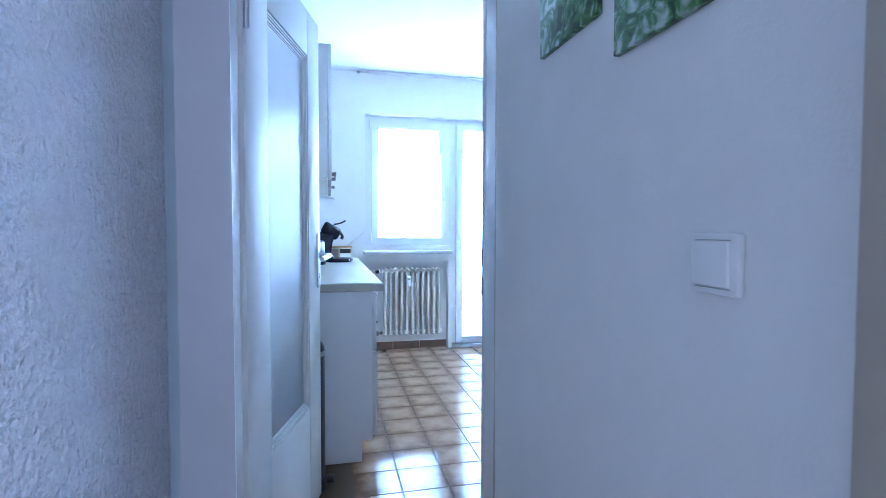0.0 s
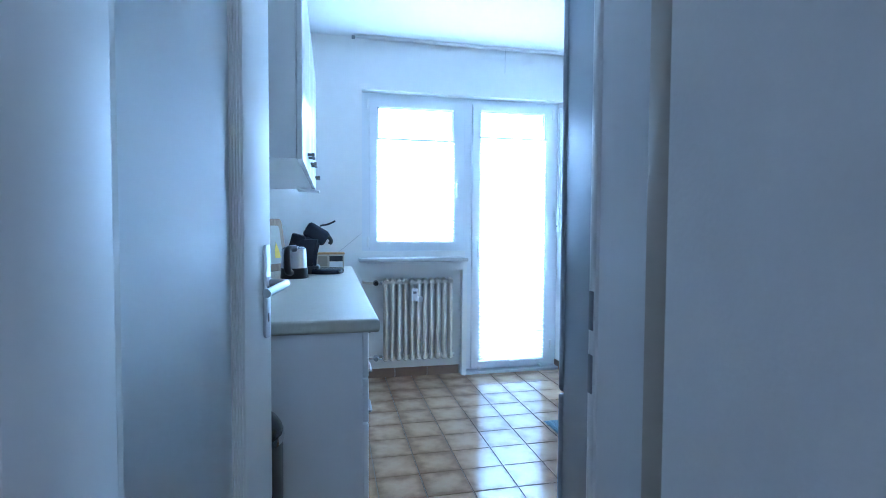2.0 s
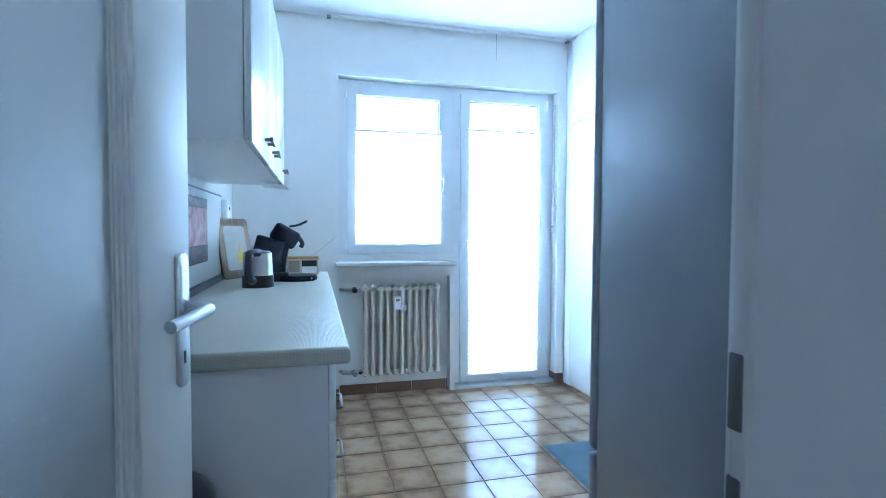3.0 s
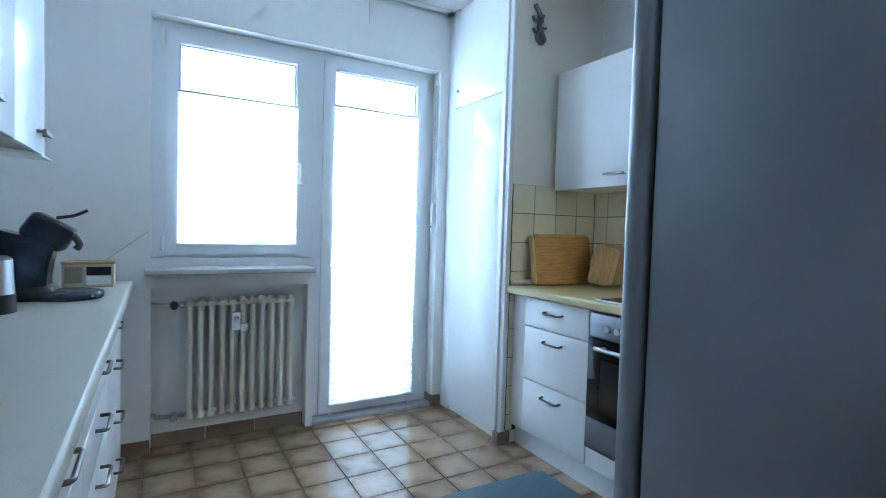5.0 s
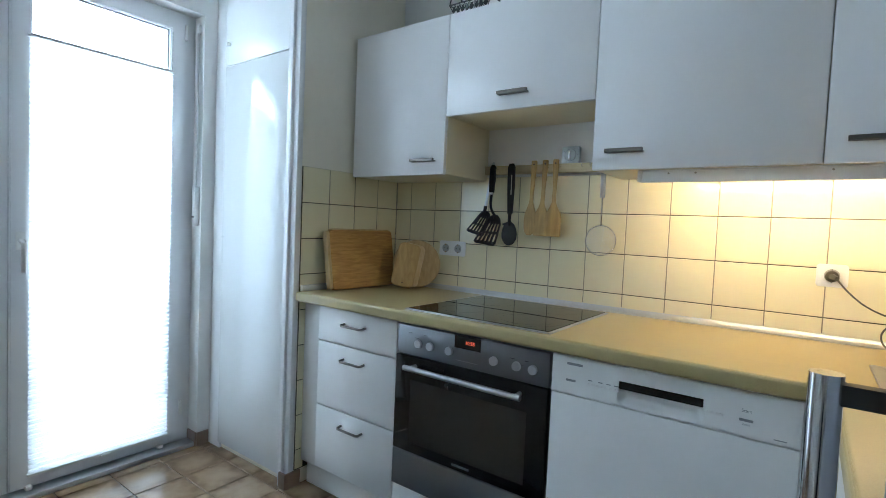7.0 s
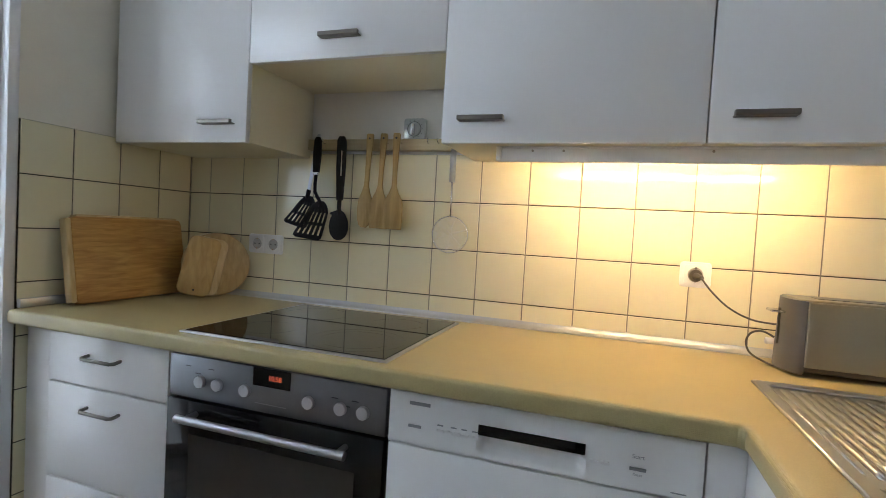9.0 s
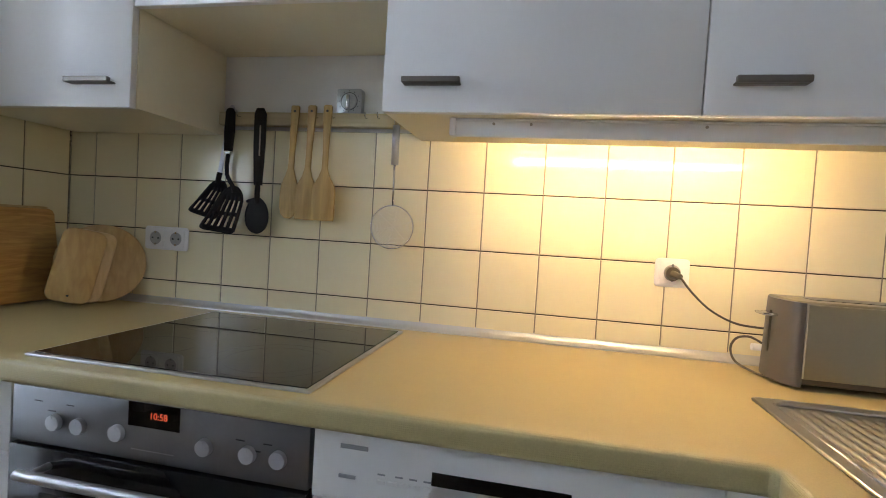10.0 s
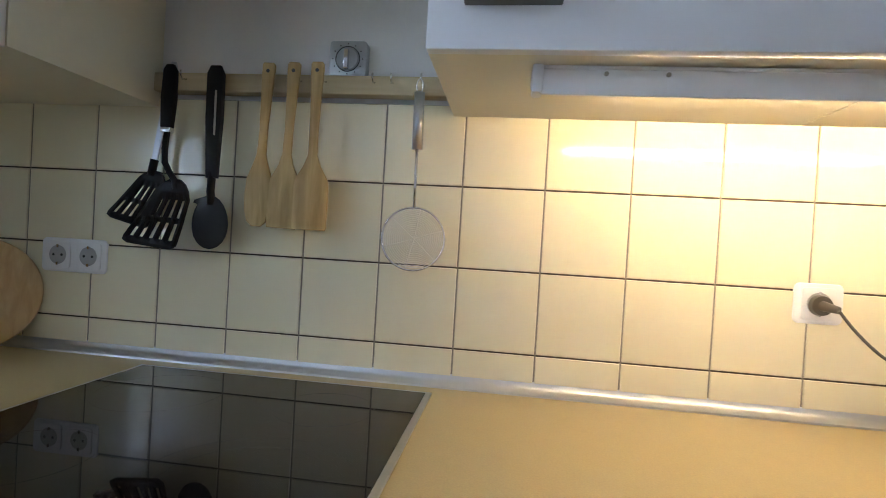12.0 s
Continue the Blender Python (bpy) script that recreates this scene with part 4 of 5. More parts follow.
def turner_blade(m, shift):
    """A slanted nylon blade with two rows of slits, wider towards its lower edge."""
    bm = bmesh.new()
    y0, y1, cols = -0.210, -0.337, 11
    rows = (0.0, 0.07, 0.17, 0.30, 0.555, 0.635, 0.88, 0.95, 1.0)
    west = (0.012, -0.004, -0.017, -0.027, -0.047, -0.053, -0.074, -0.077, -0.066)
    east = (0.032, 0.043, 0.050, 0.053, 0.046, 0.044, 0.036, 0.033, 0.022)

    def at(c, k, z):
        u = c / cols
        return m @ Vector((west[k] + (east[k] - west[k]) * u + shift, y0 + (y1 - y0) * rows[k] - 0.007 * u * rows[k], z + 0.004 * rows[k]))

    for k in range(len(rows) - 1):
        for c in range(cols):
            if k == 3 and c in (3, 5, 7, 9) or k == 5 and c in (1, 3, 5, 7, 9):
                continue
            vs = [bm.verts.new(at(*p)) for z in (0.0045, 0.0) for p in ((c, k, z), (c + 1, k, z), (c + 1, k + 1, z), (c, k + 1, z))]
            for f in ((0, 1, 2, 3), (7, 6, 5, 4), (0, 4, 5, 1), (1, 5, 6, 2), (2, 6, 7, 3), (3, 7, 4, 0)):
                bm.faces.new([vs[i] for i in f])
    bmesh.ops.remove_doubles(bm, verts=bm.verts, dist=0.0002)
    return bm


# the rear one is steel-handled, the front one has a black grip and a bent neck
rear = thing("slotted_turner", "slotted turner with pale steel handle hanging behind another", "spatula", (-0.040, 0.565, 1.414), group="hanging utensils")
m = on_wall(0.574, 1.432, -0.036, -9.3)
part("grip", extrude_outline([(-0.006, -0.20), (0.006, -0.20), (0.0085, -0.06), (0.008, -0.004), (0.004, 0.004), (-0.004, 0.004), (-0.008, -0.004), (-0.0085, -0.06)], 0.005, m, 0.0015), ALU, rear, "pale steel handle")
part("neck", pipe([m @ Vector(p) for p in ((0, -0.19, 0.003), (0.0, -0.206, 0.004), (0.0, -0.222, 0.004))], 0.0075, 10), UTENSIL, rear)
part("head", turner_blade(m @ Matrix.Translation((0, -0.03, 0)) @ Matrix.Diagonal((0.84, 0.86, 1, 1)), -0.012), UTENSIL, rear, "black slotted nylon head")
fore = thing("slotted_turner", "black slotted turner with steel ferrule on the rail", "spatula", (-0.062, 0.557, 1.416), group="hanging utensils")
m = on_wall(0.557, 1.416, -0.062, -1.2)
part("grip", extrude_outline([(-0.011, -0.115), (0.011, -0.115), (0.0145, -0.06), (0.0125, -0.006), (0.006, 0.004), (-0.006, 0.004), (-0.0125, -0.006), (-0.0145, -0.06)], 0.014, m, 0.004), UTENSIL, fore)
part("ferrule", extrude_outline([(-0.0095, -0.124), (0.0095, -0.124), (0.0105, -0.114), (-0.0105, -0.114)], 0.013, m, 0.002), CHROME, fore, "steel ferrule")
part("neck", pipe([m @ Vector(p) for p in ((0, -0.12, 0.006), (-0.001, -0.155, 0.008), (0.001, -0.180, 0.008), (0.010, -0.198, 0.005), (0.021, -0.214, 0.003), (0.023, -0.228, 0.003))], 0.0058, 10), UTENSIL, fore)
part("head", turner_blade(m, 0.0), UTENSIL, fore, "black slotted nylon head")
sp = thing("serving_spoon", "black nylon serving spoon hanging on the rail", "spoon", (-0.045, 0.487, 1.41), group="hanging utensils")
m = on_wall(0.476, 1.422, -0.045, 0.5)
part("grip", extrude_outline([(-0.011, -0.21), (0.011, -0.21), (0.0165, -0.10), (0.0165, -0.012), (0.009, 0.003), (-0.009, 0.003), (-0.0165, -0.012), (-0.0165, -0.10)], 0.014, m, 0.004), UTENSIL, sp)
part("neck", pipe([m @ Vector(p) for p in ((0, -0.20, 0.007), (0, -0.235, 0.010), (0, -0.26, 0.006))], 0.0075, 10), UTENSIL, sp)
bowl = bmesh.new()
bmesh.ops.create_uvsphere(bowl, u_segments=24, v_segments=12, radius=1)
for v in bowl.verts:
    v.co = Vector((v.co.x * 0.037, v.co.y * 0.051 * (1.0 + 0.08 * v.co.y) - 0.298, (v.co.z * 0.012 if v.co.z < 0 else v.co.z * 0.002) + 0.008))
bmesh.ops.transform(bowl, matrix=m, verts=bowl.verts)
part("bowl", bowl, UTENSIL, sp)
part("rest_tab", extrude_outline([(-0.006, -0.243), (-0.034, -0.252), (-0.036, -0.258), (-0.020, -0.262), (-0.006, -0.270)], 0.004, m @ Matrix.Translation((0, 0, 0.004)), 0.001), UTENSIL, sp)
part("grip_slot", extrude_outline(rounded(0.004, 0.085, 0.0018, 3), 0.0006, on_wall(0.476, 1.422, -0.045, 0.5) @ Matrix.Translation((0.005, -0.13, 0.0140))), material("pale_slot", (0.45, 0.42, 0.36), 0.5, bump=0), sp, "pale slot in the grip")
for i, (y, tilt, w) in enumerate(((0.374, -2.0, 0.027), (0.322, -2.0, 0.029), (0.275, -0.3, 0.033))):
    ws = thing("wooden_spatula", "pale beech spatula hanging by a drilled hole", "spatula", (-0.045, y, 1.41), group="hanging utensils")
    m = on_wall(y, 1.428, -0.042 - 0.004 * i, tilt)
    blade = [(w * 0.50, -0.186), (w * 0.92, -0.209), (w, -0.222), (w, -0.298), (w * 0.94, -0.304)] if i else [(w * 0.55, -0.186), (w * 0.92, -0.212), (w, -0.240), (w * 0.94, -0.272), (w * 0.70, -0.294), (w * 0.30, -0.303)]
    half = [(0.0105, -0.05), (0.0078, -0.12), (0.0085, -0.165)] + blade
    outline = [(-0.009, 0.006), (0.009, 0.006), (0.0122, 0.002), (0.0122, -0.014)] + half + [(-p, q) for p, q in reversed(half)] + [(-0.0122, -0.014), (-0.0122, 0.002)]
    part("body", extrude_outline(outline, 0.008, m, 0.002), BEECH, ws)
    part("hole", extrude_outline(disc(0, -0.010, 0.0035, 12), 0.0006, m @ Matrix.Translation((0, 0, 0.008))), BLACK, ws, "dark drilled hole")
sk = thing("skimmer", "steel wire skimmer with spiral mesh on the rail", "skimmer", (-0.045, 0.08, 1.4), group="hanging utensils")
m = on_wall(0.084, 1.41, -0.042, 0.5)
part("grip", pipe([m @ Vector(p) for p in ((0, -0.026, 0.005), (0, -0.128, 0.005))], 0.0096, 14), STEEL, sk, "shiny steel grip")
part("stem", pipe([m @ Vector(p) for p in ((0, -0.128, 0.005), (0, -0.234, 0.004))], 0.0028, 8), CHROME, sk)
part("loop", pipe([m @ Vector((0.006 * math.cos(a), -0.014 + 0.013 * math.sin(a), 0.005)) for a in [math.pi * 2 * i / 12 for i in range(12)]], 0.0014, 6, True), CHROME, sk)
part("rim", pipe([m @ Vector((0.058 * math.cos(a), -0.291 + 0.057 * math.sin(a), 0.004)) for a in [math.pi * 2 * i / 48 for i in range(48)]], 0.0019, 6, True), CHROME, sk)
WIRE = material("pale_wire", (0.72, 0.70, 0.64), 0.35, 0.8, bump=0)
spiral = [m @ Vector(((0.004 + 0.053 * i / 420) * math.cos(i * 0.2244), -0.291 + (0.004 + 0.053 * i / 420) * math.sin(i * 0.2244), 0.004 - 0.012 * (1 - i / 420))) for i in range(420)]
part("spiral_wire", pipe(spiral, 0.0007, 4), WIRE, sk, "spiral of pale wire")
for a in (0.3, 1.35, 2.4):
    c, q = math.cos(a), math.sin(a)
    part("spoke", pipe([m @ Vector((c * k, -0.291 + q * k, 0.005 - 0.013 * (1 - abs(k) / 0.057))) for k in (-0.057, -0.03, 0, 0.03, 0.057)], 0.0009, 5), WIRE, sk)

# timer
tm = thing("kitchen_timer", "square glass-fronted kitchen timer with silver dial", "timer", (-0.02, 0.233, 1.42))
TIMERGREY = material("silver_grey_case", (0.44, 0.47, 0.47), 0.30, 0.5, bump=0.01)
part("case", extrude_outline(rounded(0.073, 0.068, 0.007), 0.022, facing_west(0.0075, 0.2335, 1.4215), 0.002), TIMERGREY, tm)
part("dial_groove", pipe([(-0.0148, 0.2335 + 0.0235 * math.sin(a), 1.455 + 0.0235 * math.cos(a)) for a in [math.pi * 2 * i / 40 for i in range(40)]], 0.0009, 6, True), BLACK, tm)
part("dial", tubed((-0.0145, 0.2335, 1.455), (-0.0175, 0.2335, 1.455), 0.0215, 0.0205, 32), TIMERGREY, tm, "brushed silver dial")
part("pointer_knob", rbox(-0.028, -0.0170, 0.2290, 0.2380, 1.434, 1.470, 0.002), CHROME, tm)
for i in range(12):
    a = math.pi * 2 * i / 12
    part("tick", boxes((-0.0155, -0.0143, 0.2335 + 0.0295 * math.sin(a) - 0.001, 0.2335 + 0.0295 * math.sin(a) + 0.001, 1.455 + 0.0285 * math.cos(a) - 0.001, 1.455 + 0.0285 * math.cos(a) + 0.001)), BLACK, tm)


def socket(name, label, ys, z0, z1, y0, y1):
    s = thing(name, label, "socket", (-0.01, (y0 + y1) / 2, z0), group="wall sockets")
    part("cover", extrude_outline(rounded(y1 - y0, z1 - z0, 0.010), 0.011, facing_west(0.0, (y0 + y1) / 2, z0), 0.003), WHITEPLASTIC, s)
    for yc in ys:
        part("insert", extrude_outline(rounded(0.056, 0.056, 0.007), 0.0035, facing_west(-0.010, yc, (z0 + z1) / 2 - 0.028), 0.0012), WHITEPLASTIC, s)
        zc = (z0 + z1) / 2
        part("well", tubed((-0.0132, yc, zc), (-0.0139, yc, zc), 0.0195, n=28), material("socket_grey", (0.42, 0.42, 0.41), 0.4, bump=0), s)
        for dy in (-0.0095, 0.0095):
            part("contact_hole", tubed((-0.0137, yc + dy, zc), (-0.0144, yc + dy, zc), 0.0028, n=10), BLACK, s)
        for dz in (-0.018, 0.018):
            part("earth_clip", boxes((-0.0155, -0.0137, yc - 0.002, yc + 0.002, zc + dz - 0.003, zc + dz + 0.003)), CHROME, s)
    return s


socket("double_socket", "white double wall socket on the tiles", (0.832, 0.762), 1.009, 1.079, 0.722, 0.872)
socket("wall_socket", "white wall socket with a plug in it", (-0.622,), 1.014, 1.084, -0.662, -0.583)
PLUGGREY = material("dark_brown_grey_plastic", (0.085, 0.075, 0.058), 0.4, bump=0.02)
pg = thing("plug", "grey-black plug with cable in the wall socket", "plug", (-0.03, -0.622, 1.045))
part("body", tubed((-0.014, -0.622, 1.047), (-0.024, -0.622, 1.047), 0.0178, 0.0165, 24), PLUGGREY, pg)
part("nose", tubed((-0.022, -0.622, 1.047), (-0.046, -0.634, 1.043), 0.009, 0.006), PLUGGREY, pg)


def curve_points(pts, n=24):
    """A smooth line through the points given."""
    out = []
    pts = [Vector(p) for p in pts]
    for i in range(len(pts) - 1):
        p0, p1, p2, p3 = pts[max(i - 1, 0)], pts[i], pts[i + 1], pts[min(i + 2, len(pts) - 1)]
        for k in range(n // 3):
            t = k / (n // 3)
            out.append(0.5 * (2 * p1 + (p2 - p0) * t + (2 * p0 - 5 * p1 + 4 * p2 - p3) * t * t + (3 * p1 - p0 - 3 * p2 + p3) * t ** 3))
    return out + [pts[-1]]


part("cable", pipe(curve_points([(-0.048, -0.633, 1.042), (-0.052, -0.66, 1.008), (-0.056, -0.70, 0.972), (-0.060, -0.75, 0.948), (-0.062, -0.80, 0.942), (-0.072, -0.835, 0.944)]), 0.0026, 8), PLUGGREY, pg, "thin dark cable")
part("cable", pipe(curve_points([(-0.105, -0.794, 0.915), (-0.095, -0.772, 0.925), (-0.085, -0.750, 0.918), (-0.085, -0.739, 0.895), (-0.095, -0.747, 0.868), (-0.120, -0.777, 0.853), (-0.145, -0.797, 0.851)]), 0.0026, 8), PLUGGREY, pg, "thin dark cable")

# toaster
TOASTGREY = material("anthracite_metal", (0.095, 0.088, 0.084), 0.40, 0.4, scale=160, bump=0.02)
TOASTSIDE = material("brown_grey_metal", (0.26, 0.235, 0.17), 0.42, 0.3, scale=160, bump=0.02)
to = thing("toaster", "long dark grey metal toaster on the worktop", "toaster", (-0.15, -1.0, TOP))
part("body", rbox(-0.208, -0.067, -1.18, -0.824, TOP + 0.010, TOP + 0.169, 0.006, 2), TOASTGREY, to)
END = [(-0.1375 - 0.0755 * math.cos(math.pi * i / 20), -0.826 + 0.037 * math.sin(math.pi * i / 20)) for i in range(21)]
cap = extrude_outline(END, 0.166, Matrix.Translation((0, 0, TOP + 0.006)), 0.0)
for v in cap.verts:
    if v.co.z > TOP + 0.1:
        v.co.y -= 0.20 * (v.co.y + 0.826)
        v.co.x += 0.03 * (-0.1375 - v.co.x)
part("end_cap", cap, TOASTGREY, to, "dark curved end cap")
part("side_panel", rbox(-0.2145, -0.207, -1.178, -0.827, TOP + 0.023, TOP + 0.170, 0.0015, 1), TOASTSIDE, to, "flat brushed side panel")
part("side_panel", rbox(-0.068, -0.0605, -1.178, -0.827, TOP + 0.023, TOP + 0.170, 0.0015, 1), TOASTSIDE, to, "flat brushed side panel")
part("top_plate", rbox(-0.204, -0.071, -1.175, -0.812, TOP + 0.168, TOP + 0.1745, 0.002, 1), TOASTSIDE, to)
part("slot", boxes((-0.157, -0.118, -1.15, -0.86, TOP + 0.174, TOP + 0.1755)), BLACK, to, "black bread slot")
part("lever", rbox(-0.164, -0.120, -0.797, -0.768, TOP + 0.136, TOP + 0.142, 0.002), CHROME, to, "shiny lever")
part("lever_slit", boxes((-0.1433, -0.1419, -0.7930, -0.7885, TOP + 0.060, TOP + 0.146)), PLUGGREY, to)
part("strain_relief", tubed((-0.085, -0.800, TOP + 0.055), (-0.085, -0.781, TOP + 0.055), 0.008), WHITEPLASTIC, to, "white cable entry")
for x in (-0.165, -0.11):
    for y in (-0.83, -1.15):
        part("foot", tubed((x, y, TOP), (x, y, TOP + 0.012), 0.008), BLACK, to)

# sink with drainer
sk2 = thing("steel_sink", "stainless steel sink with ribbed drainer", "sink", (-0.75, -0.95, TOP))
S0, S1, T0, T1 = -1.20, -0.318, -1.165, -0.702
rim = boxes((S0, S1, T1 - 0.022, T1, TOP, TOP + 0.005), (S0, S1, T0, T0 + 0.022, TOP, TOP + 0.005), (S1 - 0.026, S1, T0 + 0.022, T1 - 0.022, TOP, TOP + 0.005), (S0, S0 + 0.026, T0 + 0.022, T1 - 0.022, TOP, TOP + 0.005), (-0.80, -0.77, T0 + 0.022, T1 - 0.022, TOP, TOP + 0.005))
part("rim", rim, STEEL, sk2)
part("drainer", boxes((-0.77, S1 - 0.026, T0 + 0.022, T1 - 0.022, TOP, TOP + 0.0015)), STEEL, sk2)
for i in range(22):
    y = T1 - 0.043 - i * 0.0175
    x1 = S1 - 0.045 - 0.0016 * i
    rib = pipe([(-0.76, y, TOP - 0.001), (-0.74, y, TOP + 0.0015), (x1 - 0.02, y, TOP + 0.0015), (x1, y, TOP - 0.001)], 0.0056, 10)
    part("rib", rib, STEEL, sk2)
part("edge_bead", pipe([(S0, T1, TOP + 0.003), (S1 - 0.004, T1, TOP + 0.003), (S1, T1 - 0.004, TOP + 0.003), (S1, T0, TOP + 0.003)], 0.0032, 8), STEEL, sk2)
part("inner_step", pipe([(-0.76, T1 - 0.022, TOP + 0.004), (S1 - 0.034, T1 - 0.022, TOP + 0.004), (S1 - 0.026, T1 - 0.030, TOP + 0.004), (S1 - 0.026, T0 + 0.024, TOP + 0.004)], 0.0026, 8), STEEL, sk2)
part("basin", boxes((S0 + 0.03, -0.802, T0 + 0.03, T1 - 0.03, TOP + 0.0005, TOP + 0.0025)), STEEL, sk2)
BLK = tubed((-0.98, -0.93, TOP + 0.002), (-0.98, -0.93, TOP + 0.004), 0.03, n=24)
part("drain", BLK, CHROME, sk2)

# basket on the wall units and ornament on the shaft wall
bk = thing("wire_basket", "dark metal openwork basket on the wall units", "basket", (-0.25, 0.55, UTOP))
DARKWIRE = material("dark_wire", (0.05, 0.05, 0.052), 0.5, 0.7, bump=0)
for z, w, l in ((1.979, 0.055, 0.075), (2.020, 0.066, 0.095)):
    part("rim", pipe([(-0.25 + sx * w, 0.55 + sy * l, z) for sx, sy in ((-1, -1), (-1, -0.5), (-1, 0), (-1, 0.5), (-1, 1), (0, 1), (1, 1), (1, 0), (1, -1), (0, -1))], 0.003, 6, True), DARKWIRE, bk)
for i in range(9):
    y = -1 + 0.25 * i
    part("wire", pipe([(-0.305, 0.55 + y * 0.075, 1.979), (-0.316, 0.55 + y * 0.095, 2.020)], 0.0018, 6), DARKWIRE, bk)
    if i < 8:
        part("leaf", extrude_outline([(0, -0.016), (0.011, -0.002), (0.004, 0.004), (0.006, 0.014), (0, 0.010), (-0.006, 0.014), (-0.004, 0.004), (-0.011, -0.002)], 0.002, facing_west(-0.314, 0.55 + (y + 0.125) * 0.085, 2.000)), DARKWIRE, bk)
part("handle", pipe([(-0.316, 0.615 - 0.028 * math.cos(a), 2.018 + 0.042 * math.sin(a)) for a in [math.pi * i / 16 for i in range(17)]], 0.003, 6), DARKWIRE, bk)

orn = thing("wall_ornament", "small grey metal scrollwork ornament on the wall", "ornament", (-0.46, 1.165, 2.2))
ORN = material("weathered_metal", (0.20, 0.20, 0.19), 0.5, 0.6, scale=90, bump=0.3, grain=0.2)
part("scroll", pipe(curve_points([(-0.50, 1.158, 2.31), (-0.475, 1.155, 2.27), (-0.455, 1.155, 2.235), (-0.475, 1.155, 2.20), (-0.450, 1.155, 2.17), (-0.435, 1.155, 2.140), (-0.455, 1.155, 2.118), (-0.48, 1.155, 2.135), (-0.478, 1.156, 2.160)]), 0.012, 8), ORN, orn)
part("scroll", pipe(curve_points([(-0.44, 1.157, 2.262), (-0.46, 1.153, 2.245), (-0.50, 1.153, 2.225), (-0.515, 1.156, 2.245)]), 0.008, 8), ORN, orn)
part("scroll", pipe(curve_points([(-0.425, 1.157, 2.20), (-0.455, 1.153, 2.19), (-0.495, 1.153, 2.165), (-0.510, 1.156, 2.185)]), 0.008, 8), ORN, orn)
part("back_plate", boxes((-0.475, -0.455, 1.155, 1.168, 2.15, 2.28)), ORN, orn)

# ---- small things: the sideboard ----
LT = 0.842
NAVY = material("dark_blue_plastic", (0.018, 0.026, 0.042), 0.25, scale=60, bump=0.02)
kt = thing("kettle", "steel and black electric kettle with black handle", "kettle", (-2.60, 1.02, LT), group="counter appliances")
kb = bmesh.new()
KX, KY = -2.635, 1.01
tube(kb, (KX, KY, LT + 0.055), (KX, KY, LT + 0.158), 0.068, 0.063, 32)
part("jug", kb, STEEL, kt, "brushed steel jug")
part("base", tubed((KX, KY, LT), (KX, KY, LT + 0.056), 0.072, 0.070, 32), BLACK, kt)
part("lid", tubed((KX, KY, LT + 0.158), (KX, KY, LT + 0.168), 0.063, 0.052, 32), BLACK, kt)
part("handle", pipe(curve_points([(KX + 0.01, KY - 0.055, LT + 0.162), (KX - 0.022, KY - 0.095, LT + 0.158), (KX - 0.027, KY - 0.108, LT + 0.115), (KX - 0.026, KY - 0.104, LT + 0.05), (KX - 0.014, KY - 0.065, LT + 0.035)]), 0.0185, 12), BLACK, kt)
part("spout", extrude_outline([(-0.02, 0), (0.02, 0), (0, 0.03)], 0.03, Matrix.Translation((KX, KY + 0.055, LT + 0.140))), STEEL, kt)

cf = thing("pad_coffee_machine", "black coffee pad machine with curved body", "coffee machine", (-2.50, 1.30, LT), group="counter appliances")
CX, CY = -2.545, 1.28
part("foot", extrude_outline(disc(0, 0, 0.085), 0.032, Matrix.Translation((CX + 0.075, CY - 0.02, LT)) @ Matrix.Diagonal((1.25, 1.0, 1, 1)), 0.010), NAVY, cf, "dark blue drip tray base")
part("foot", rbox(CX - 0.13, CX + 0.04, CY - 0.075, CY + 0.075, LT, LT + 0.05, 0.015, 3), BLACK, cf)
body = bmesh.new()
bmesh.ops.create_cube(body, size=1)
bmesh.ops.subdivide_edges(body, edges=body.edges[:], cuts=3, use_grid_fill=True)
for v in body.verts:
    k = v.co.z + 0.5
    v.co = Vector((CX - 0.055 + v.co.x * (0.15 - 0.02 * k) + 0.045 * k * k, CY + v.co.y * 0.15, LT + 0.03 + k * 0.19))
bmesh.ops.bevel(body, geom=[e for e in body.edges if len(e.link_faces) == 2 and e.calc_face_angle(0) > 0.9], offset=0.02, segments=3, affect="EDGES")
part("tower", body, NAVY, cf)
hm = Matrix.Translation((CX + 0.022, CY, LT + 0.240)) @ Matrix.Rotation(radians(31), 4, "Y")
part("brew_head", rbox(-0.070, 0.070, -0.058, 0.058, -0.052, 0.042, 0.022, 4, hm), NAVY, cf)
part("water_tank", rbox(-0.042, 0.042, -0.062, 0.062, -0.085, 0.085, 0.010, 3, Matrix.Translation((CX - 0.098, CY, LT + 0.150)) @ Matrix.Rotation(radians(16), 4, "Y")), NAVY, cf, "dark smoked water tank")
part("lever", pipe(curve_points([(CX + 0.04, CY, LT + 0.285), (CX + 0.09, CY, LT + 0.295), (CX + 0.13, CY, LT + 0.315)]), 0.006, 8), BLACK, cf)
part("spout", pipe(curve_points([(CX + 0.085, CY, LT + 0.23), (CX + 0.105, CY, LT + 0.195), (CX + 0.095, CY, LT + 0.175)]), 0.012, 10), BLACK, cf)
part("button", tubed((CX + 0.150, CY - 0.082, LT + 0.018), (CX + 0.153, CY - 0.088, LT + 0.018), 0.006), CHROME, cf)

